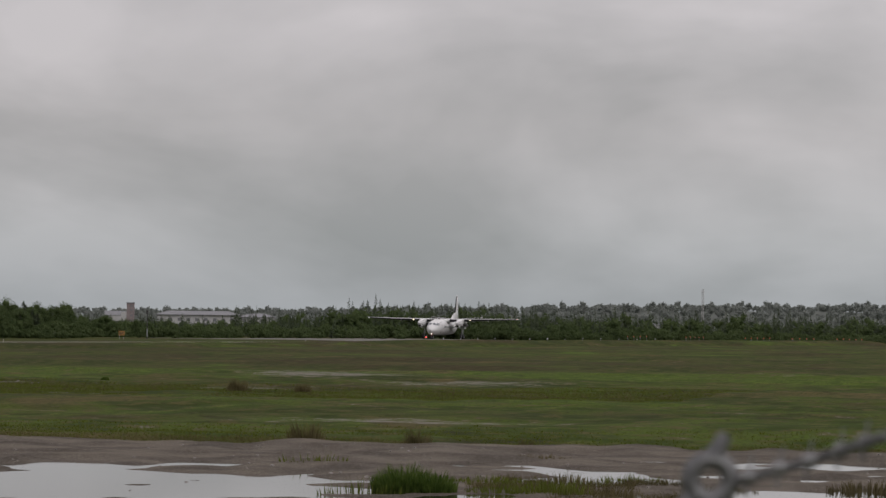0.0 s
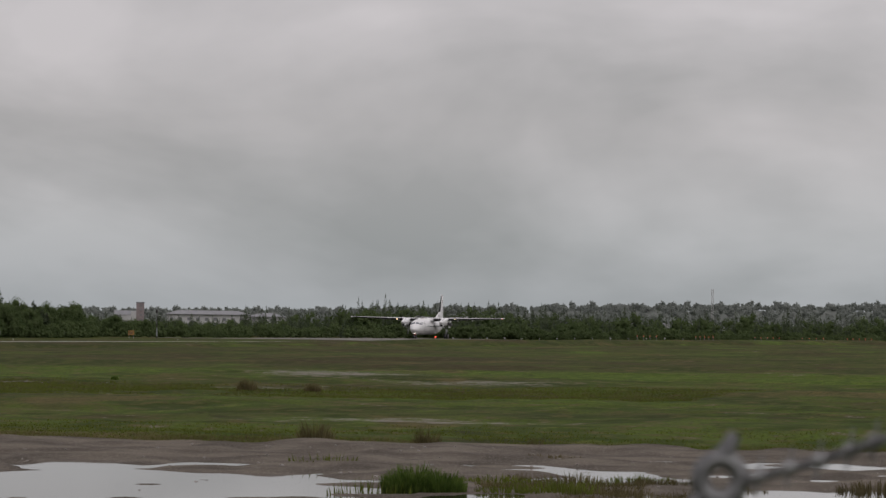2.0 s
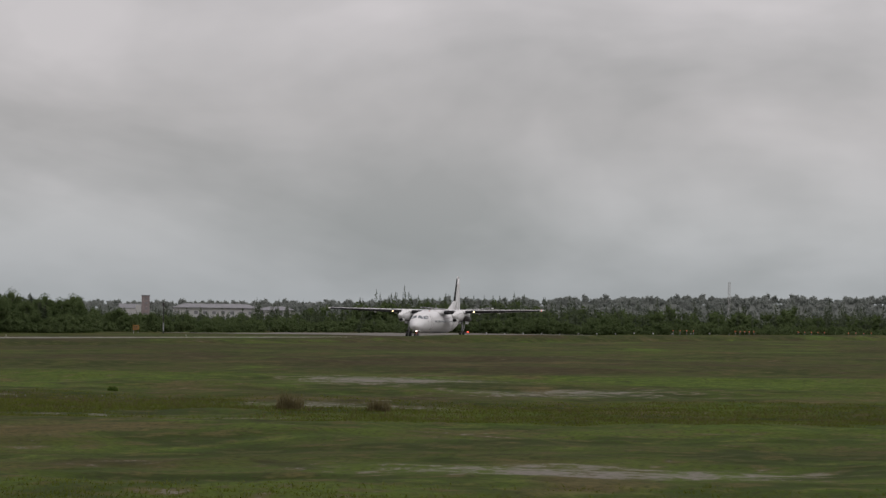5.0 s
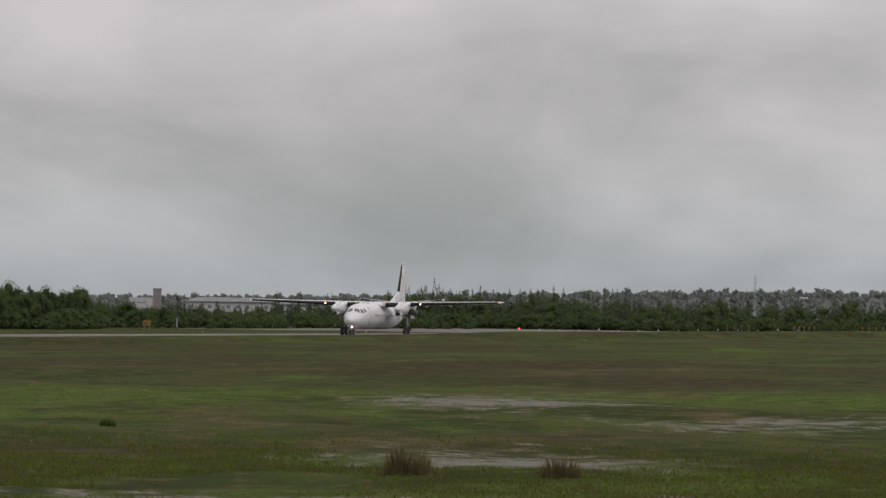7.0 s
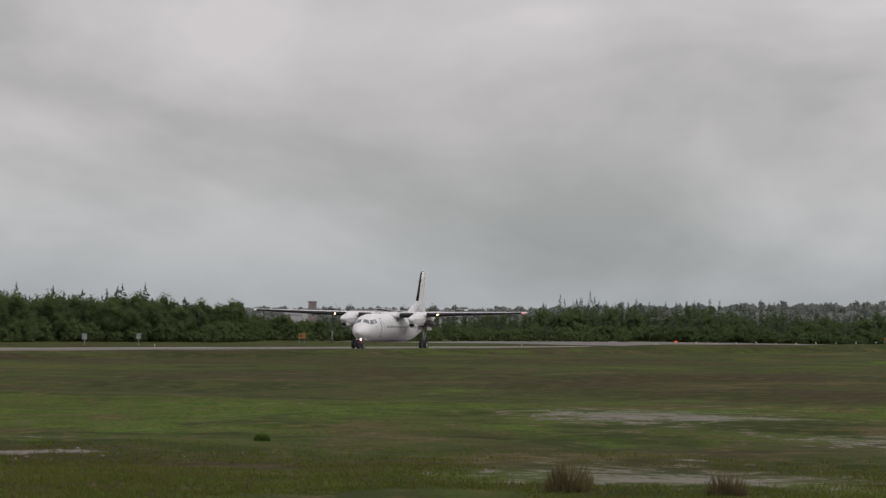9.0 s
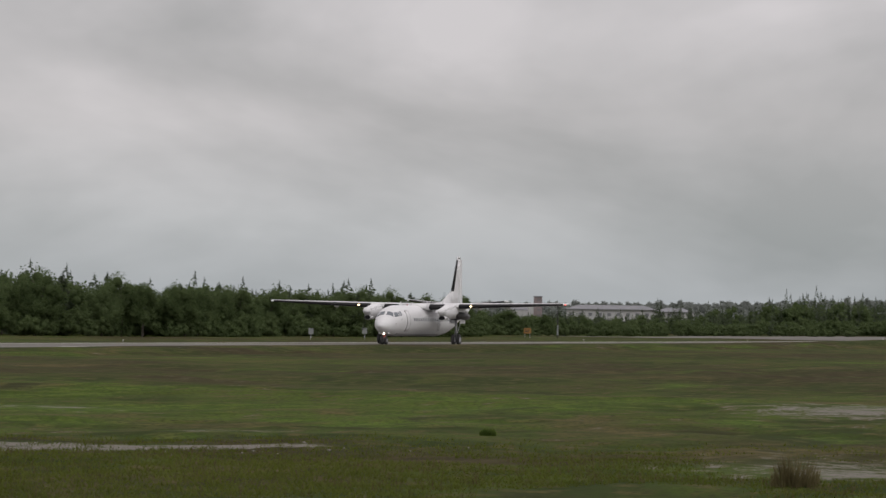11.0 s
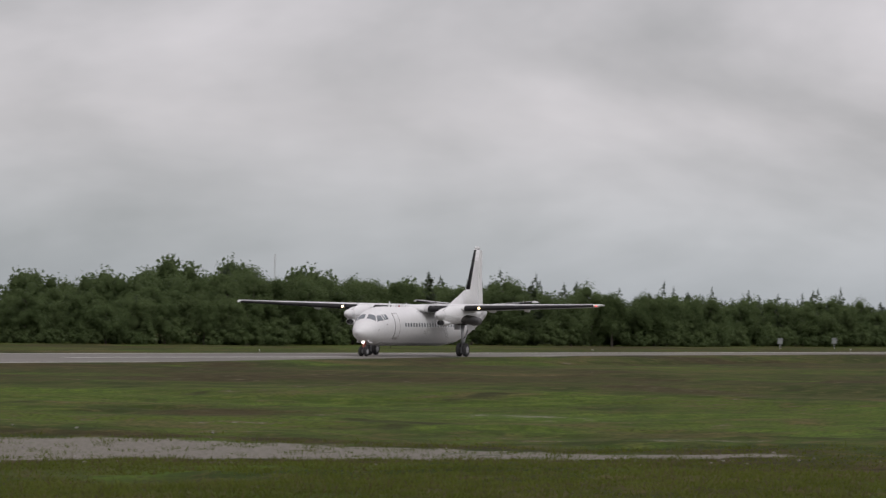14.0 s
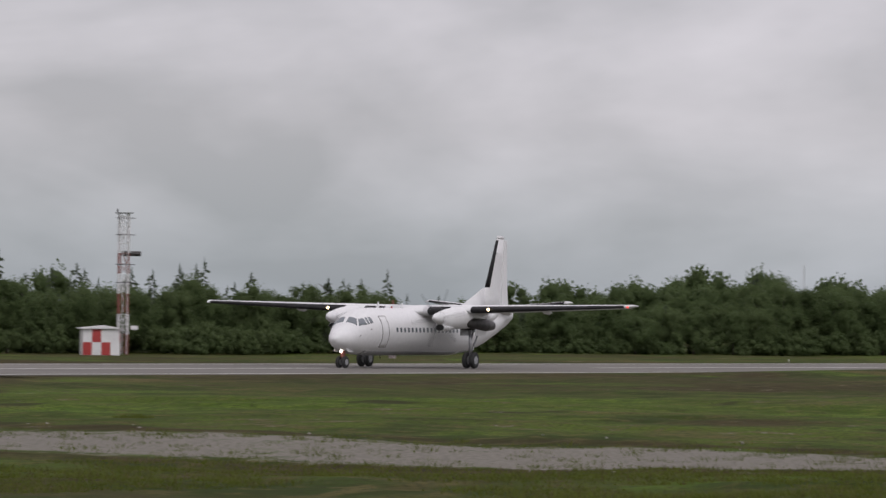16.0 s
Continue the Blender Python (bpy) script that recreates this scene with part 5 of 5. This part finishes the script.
def lattice_mast(name, label, height, width, mats, bands, step):
    """A square lattice mast in painted bands."""
    mast = empty(name, label, "mast")
    w = width / 2
    z0 = 0.0
    for k in range(bands):
        z1 = height * (k + 1) / bands
        mt = mats[k % len(mats)]
        for sx_, sy_ in ((-1, -1), (1, -1), (1, 1), (-1, 1)):
            part("leg", tube(bmesh.new(), (sx_ * w, sy_ * w, z0), (sx_ * w, sy_ * w, z1), width * 0.05, None, 6), mt, mast)
        bm = bmesh.new()
        m = max(1, round((z1 - z0) / step))
        for q in range(m):
            a, b = z0 + (z1 - z0) * q / m, z0 + (z1 - z0) * (q + 1) / m
            cs = [(-w, -w), (w, -w), (w, w), (-w, w)]
            for i in range(4):
                (ax, ay), (bx, by) = cs[i], cs[(i + 1) % 4]
                tube(bm, (ax, ay, a), (bx, by, b), width * 0.028, None, 5)
                tube(bm, (bx, by, a), (ax, ay, b), width * 0.028, None, 5)
                tube(bm, (ax, ay, b), (bx, by, b), width * 0.028, None, 5)
        part("bracing", bm, mt, mast)
        z0 = z1
    return mast


mx, my = far_place(7.776, 2400)
lattice_mast("far_mast", "thin radio mast coloured pale grey for haze", 23.5, 1.1, [M_PALEWALL], 3, 1.6).matrix_basis = pose(mx, my, 0)
lx, ly = 75 + 1500 * math.cos(radians(25.0)), 70 + 1500 * math.sin(radians(25.0))
lattice_mast("far_mast", "very thin pale mast behind the forest", 23.5, 0.35, [M_PALEWALL], 3, 1.2).matrix_basis = pose(lx, ly, 0)

tower = lattice_mast("lattice_tower", "red and white painted lattice tower beside a small hut", 11.0, 0.70, [M_RUST, M_WHITEPAINT, M_RUST, M_WHITEPAINT, M_RUST, M_WHITEPAINT, M_WHITEPAINT], 7, 0.7)
TX, TY = 75 + 322 * math.cos(radians(33.98)), 70 + 322 * math.sin(radians(33.98))
tower.matrix_basis = pose(TX, TY, 0, 0, 0, 34 - 90 + 12) @ Matrix.Diagonal((1, 1, 0.955, 1))
part("ladder", tube(tube(bmesh.new(), (0.2, -0.52, 0), (0.2, -0.52, 10.8), 0.025), (-0.15, -0.52, 0), (-0.15, -0.52, 10.8), 0.025), M_WHITEPAINT, tower)
part("equipment_drum", tube(bmesh.new(), (-0.2, -0.1, 7.85), (1.25, -0.1, 7.85), 0.2, None, 14), M_DARKMETAL, tower, "dark drum on a side arm")
part("side_lamp", box_bm(0.5, 0.4, 0.3, (0.8, -0.3, 2.1), 0.04), M_WHITEPAINT, tower)
for z in (5.6, 7.0, 9.3, 10.6):
    part("cross_arm", tube(bmesh.new(), (-0.7, -0.5, z), (0.75, -0.5, z), 0.03), M_DARKMETAL, tower)
part("top_platform", box_bm(1.2, 1.0, 0.08, (0, 0, 11.0), 0.01), M_GREYBOX, tower)
part("top_aerial", tube(bmesh.new(), (-0.5, 0, 11.0), (-0.5, 0, 11.35), 0.05), M_DARKMETAL, tower)

hut = empty("chequered_hut", "small hut painted in red and white chequers beside the lattice tower", "hut")
part("wall", box_bm(2.9, 2.4, 2.25, (0, 0, 1.125), 0.02), M_WHITEPAINT, hut, "white hut wall")
for k in range(4):
    for r in range(2):
        wd = 2.9 / 4
        part("chequer_panel", box_bm(wd - 0.01, 0.04, 1.10, (-1.45 + wd * (k + 0.5), -1.21, 0.57 + 1.11 * r), 0.005), M_REDPAINT if (k + r) % 2 == 0 and k < 3 else M_WHITEPAINT, hut, "red panel" if (k + r) % 2 == 0 and k < 3 else "white panel")
        part("chequer_panel", box_bm(0.04, 0.59, 1.10, (1.46, -0.9 + 0.6 * k, 0.57 + 1.11 * r), 0.005), M_REDPAINT if (k + r) % 2 else M_WHITEPAINT, hut, "red panel" if (k + r) % 2 else "white panel")
part("roof", loft([[(-1.65, -1.45, 2.27), (1.65, -1.45, 2.32), (1.65, 1.45, 2.32), (-1.65, 1.45, 2.27)], [(-1.65, -1.45, 2.36), (0.4, -1.45, 2.58), (0.4, 1.45, 2.58), (-1.65, 1.45, 2.36)]]), M_WHITEPAINT, hut, "pale sloping roof")
HX, HY = 75 + 316 * math.cos(radians(34.28)), 70 + 316 * math.sin(radians(34.28))
hut.matrix_basis = pose(HX, HY, 0.0, 0, 0, 34.3 - 90 + 6) @ Matrix.Diagonal((0.92, 0.92, 0.84, 1))


# ---- small airfield furniture ----
def at_late(bearing, d):
    x, y = 75 + d * math.cos(radians(bearing)), 70 + d * math.sin(radians(bearing))
    return x, y, zone_height(x, y)


sign = empty("runway_sign", "yellow airfield sign board on two short legs", "sign")
part("board", box_bm(1.25, 0.12, 0.95, (0, 0, 1.25), 0.02), M_YELLOW, sign, "yellow board")
for x in (-0.45, 0.45):
    part("leg", tube(bmesh.new(), (x, 0, -0.1), (x, 0, 0.8), 0.04), M_GREYMETAL, sign)
for x, z, w in ((-0.28, 1.4, 0.35), (0.2, 1.4, 0.4), (-0.1, 1.12, 0.7)):
    part("lettering_bar", box_bm(w, 0.02, 0.14, (x, -0.07, z), 0.003), M_BLACK, sign, "dark unreadable lettering")
x, y, z = at_late(15.46, 545)
sign.matrix_basis = pose(x, y, z, 0, 0, 15.5 - 90) @ Matrix.Scale(0.72, 4)

post = empty("marker_post", "tall dark post with white lower half and a small lamp", "post")
part("pole", tube(bmesh.new(), (0, 0, -0.2), (0, 0, 4.1), 0.07, 0.05, 10), M_DARKMETAL, post)
part("sleeve", tube(bmesh.new(), (0, 0, 0.4), (0, 0, 1.6), 0.10, None, 10), M_GREYBOX, post, "white sleeve")
part("head", box_bm(0.35, 0.25, 0.5, (0, 0, 4.1), 0.03), M_DARKMETAL, post)
x, y, z = at_late(15.06, 545)
post.matrix_basis = pose(x, y, z)
pole = empty("warning_pole", "slim red and white banded warning pole by the trees", "pole")
for k in range(5):
    part("band", tube(bmesh.new(), (0, 0, 0.85 * k - 0.1 * (k == 0)), (0, 0, 0.85 * (k + 1)), 0.07, None, 10), M_RUST if k % 2 == 0 else M_WHITEPAINT, pole)
part("foot", box_bm(0.4, 0.4, 0.3, (0, 0, 0.1), 0.03), M_CONCRETE, pole)
x, y, z = at_late(30.42, 318)
pole.matrix_basis = pose(x, y, z)
cab = empty("utility_cabinet", "small grey utility cabinet on a post before the trees", "cabinet", "cabinets along the forest")
part("box", box_bm(0.7, 0.45, 0.8, (0, 0, 1.15), 0.03), M_GREYBOX, cab)
part("lid", box_bm(0.78, 0.53, 0.06, (0, 0, 1.58), 0.015), M_GREYBOX, cab)
part("post", tube(bmesh.new(), (0, 0, -0.1), (0, 0, 0.8), 0.06), M_GREYMETAL, cab)
x, y, z = at_late(18.32, 452)
cab.matrix_basis = pose(x, y, z, 0, 0, -70) @ Matrix.Scale(0.72, 4)
x, y, z = at_late(17.61, 464)
copy_thing(cab, pose(x, y, z, 0, 0, -75))

lamp = empty("edge_light", "small white runway edge light on a short stake", "light", "runway edge lights")
part("stake", tube(bmesh.new(), (0, 0, -0.1), (0, 0, 0.35), 0.04), M_GREYMETAL, lamp)
part("globe", loft([[(r * math.cos(k * math.tau / 10), r * math.sin(k * math.tau / 10), z) for k in range(10)] for z, r in ((0.33, 0.05), (0.38, 0.08), (0.45, 0.075), (0.5, 0.02))]), M_WHITEPAINT, lamp, "pale glass globe")
lamp.matrix_basis = pose(210, runway_y(210) + 18.5, 0.0) @ Matrix.Scale(0.7, 4)
for k in range(1, 12):
    x = 210 + 55 * k
    copy_thing(lamp, pose(x, runway_y(x) + 18.5, 0.0) @ Matrix.Scale(0.7, 4))
red = empty("red_light", "glowing red obstruction light on a short stake beside the runway", "light", "red lights")
part("stake", tube(bmesh.new(), (0, 0, -0.1), (0, 0, 0.45), 0.04), M_GREYMETAL, red)
part("globe", loft([[(r * math.cos(k * math.tau / 10), r * math.sin(k * math.tau / 10), z) for k in range(10)] for z, r in ((0.43, 0.06), (0.50, 0.11), (0.60, 0.10), (0.66, 0.03))]), M_LAMP_RED, red, "lit red globe")


def on_bank(bearing):
    """The bank's crest on a bearing from the camera's second stand."""
    d = 135.1 / (math.sin(radians(bearing)) + 0.115 * math.cos(radians(bearing)))
    x, y, _z = at_late(bearing, d)
    return x, y, float(bank_height(np.array([x]), np.array([y]))[0]) - 0.02


red.matrix_basis = pose(*on_bank(10.52)) @ Matrix.Diagonal((1.25, 1.25, 0.6, 1))
low_lamp = empty("threshold_light", "small pale runway end light on a short stake in the grass", "light", "runway end lights")
part("stake", tube(bmesh.new(), (0, 0, -0.1), (0, 0, 0.16), 0.03), M_GREYMETAL, low_lamp)
part("globe", loft([[(r * math.cos(k * math.tau / 8), r * math.sin(k * math.tau / 8), z) for k in range(8)] for z, r in ((0.14, 0.05), (0.19, 0.085), (0.26, 0.075), (0.30, 0.02))]), M_WHITEPAINT, low_lamp, "pale glass globe")
low_lamp.matrix_basis = pose(*on_bank(10.25))
for q in range(1, 14):
    copy_thing(low_lamp, pose(*on_bank(10.25 - 0.262 * q)) @ Matrix.Scale((1.0, 0.7, 0.85)[q % 3], 4))
app = empty("approach_light", "small glowing amber approach light on a thin stake", "light", "approach lights")
part("stake", tube(bmesh.new(), (0, 0, -0.2), (0, 0, 0.9), 0.03), M_GREYMETAL, app)
part("globe", loft([[(r * math.cos(k * math.tau / 8), r * math.sin(k * math.tau / 8), z) for k in range(8)] for z, r in ((0.88, 0.04), (0.97, 0.085), (1.06, 0.08), (1.1, 0.02))]), M_LAMP_ORANGE, app, "lit amber globe")
k = 0
for b0, b1, n_ in ((8.76, 8.51, 4), (7.99, 7.76, 5), (7.21, 6.89, 5), (6.59, 6.31, 4), (6.0, 5.68, 5)):
    for q in range(n_):
        x, y = far_place(b0 + (b1 - b0) * q / (n_ - 1), 812)
        if k == 0:
            app.matrix_basis = pose(x, y, 0)
        else:
            copy_thing(app, pose(x, y, 0))
        k += 1


# ---- the fence below the camera ----
def twisted_wire(bm, a, b, r, turns):
    a, b = Vector(a), Vector(b)
    q = (b - a).to_track_quat('Z', 'Y')
    n = turns * 6
    for ph in (0, math.pi):
        prev = None
        for k in range(n + 1):
            t = k / n
            an = ph + t * turns * math.tau
            p = a.lerp(b, t) + q @ Vector((r * math.cos(an), r * math.sin(an), 0))
            if prev is not None:
                tube(bm, prev, p, r * 0.95, None, 5)
            prev = p


def fence_place(px, py, d):
    u, dz = (px - 784) / 7670 * d, (py - 572) / 7670 * d
    return (*early(u, d), EYE - dz)


fence = empty("barbed_wire_fence", "galvanised fence post with sagging barbed wire strand", "fence")
head = Vector(fence_place(1262, 842, 5.2))
part("post", tube(bmesh.new(), (head.x, head.y, -0.2), (head.x, head.y, head.z - 0.06), 0.024, None, 14), M_GALV, fence, "round steel post")
bm = bmesh.new()
ax = (head - Vector((head.x, head.y, head.z - 0.05)))
right = Vector((math.sin(VIEW), -math.cos(VIEW), 0))
ring = []
for k in range(20):
    an = k * math.tau / 20
    out = right * math.cos(an) + Vector((0, 0, math.sin(an)))
    fwd = right.cross(Vector((0, 0, 1)))
    ring.append([bm.verts.new(head + out * (0.024 + 0.0115 * math.cos(q * math.tau / 8)) + fwd * (0.0115 * math.sin(q * math.tau / 8))) for q in range(8)])
for k in range(20):
    for q in range(8):
        bm.faces.new((ring[k][q], ring[k][(q + 1) % 8], ring[(k + 1) % 20][(q + 1) % 8], ring[(k + 1) % 20][q]))
tube(bm, head + right * 0.005 + Vector((0, 0, 0.03)), head + right * 0.018 + Vector((0, 0, 0.055)), 0.012, 0.008)
tube(bm, head - right * 0.02 - Vector((0, 0, 0.02)), head - right * 0.06 - Vector((0, 0, 0.07)), 0.012)
part("wire_bracket", bm, M_GALV, fence, "cast bracket with an eye")
pts_ = [fence_place(px, py, d) for px, py, d in ((1288, 850, 5.2), (1420, 812, 5.15), (1568, 762, 5.1), (1760, 690, 5.0), (2100, 560, 4.8))]
bm = bmesh.new()
for a, b in zip(pts_, pts_[1:]):
    twisted_wire(bm, a, b, 0.0042, 4)
strand = part("barbed_strand", bm, M_GALV, fence, "twisted barbed wire strand")
for px, py in ((1330, 836), (1384, 820), (1436, 806), (1490, 788), (1535, 772), (1590, 752)):
    c = Vector(fence_place(px, py, 5.13))
    bm = bmesh.new()
    tube(bm, c + Vector((0, 0, -0.022)) - right * 0.004, c + Vector((0, 0, 0.026)) + right * 0.004, 0.003, 0.0015, 6)
    tube(bm, c - right * 0.007, c + right * 0.007, 0.009, None, 8)
    part("barb", bm, M_GALV, strand)
pl = [fence_place(1262, 880, 5.2), fence_place(600, 1080, 6.2)]
bm = bmesh.new()
twisted_wire(bm, pl[0], pl[1], 0.0042, 12)
part("barbed_strand", bm, M_GALV, fence, "twisted barbed wire strand")


# ---- what moves ----
def motions():
    walk(PLANE, [(t, pose(x, y, 0.0, 0, 0, turn) @ pose(0, 0, 0.01)) for t, x, y, turn in PLANE_ROWS])
    steps = [k * 0.1 for k in range(161)]
    for prop, side in PROPS:
        at = prop.location.copy()
        walk(prop, [(t, pose(*at, 83 * k, 0, 0)) for k, t in enumerate(steps)])
    for (ob, r) in WHEELS:
        at = ob.location.copy()
        walk(ob, [(t, pose(*at, 0, -76 * k, 0)) for k, t in enumerate(steps)])


motions()
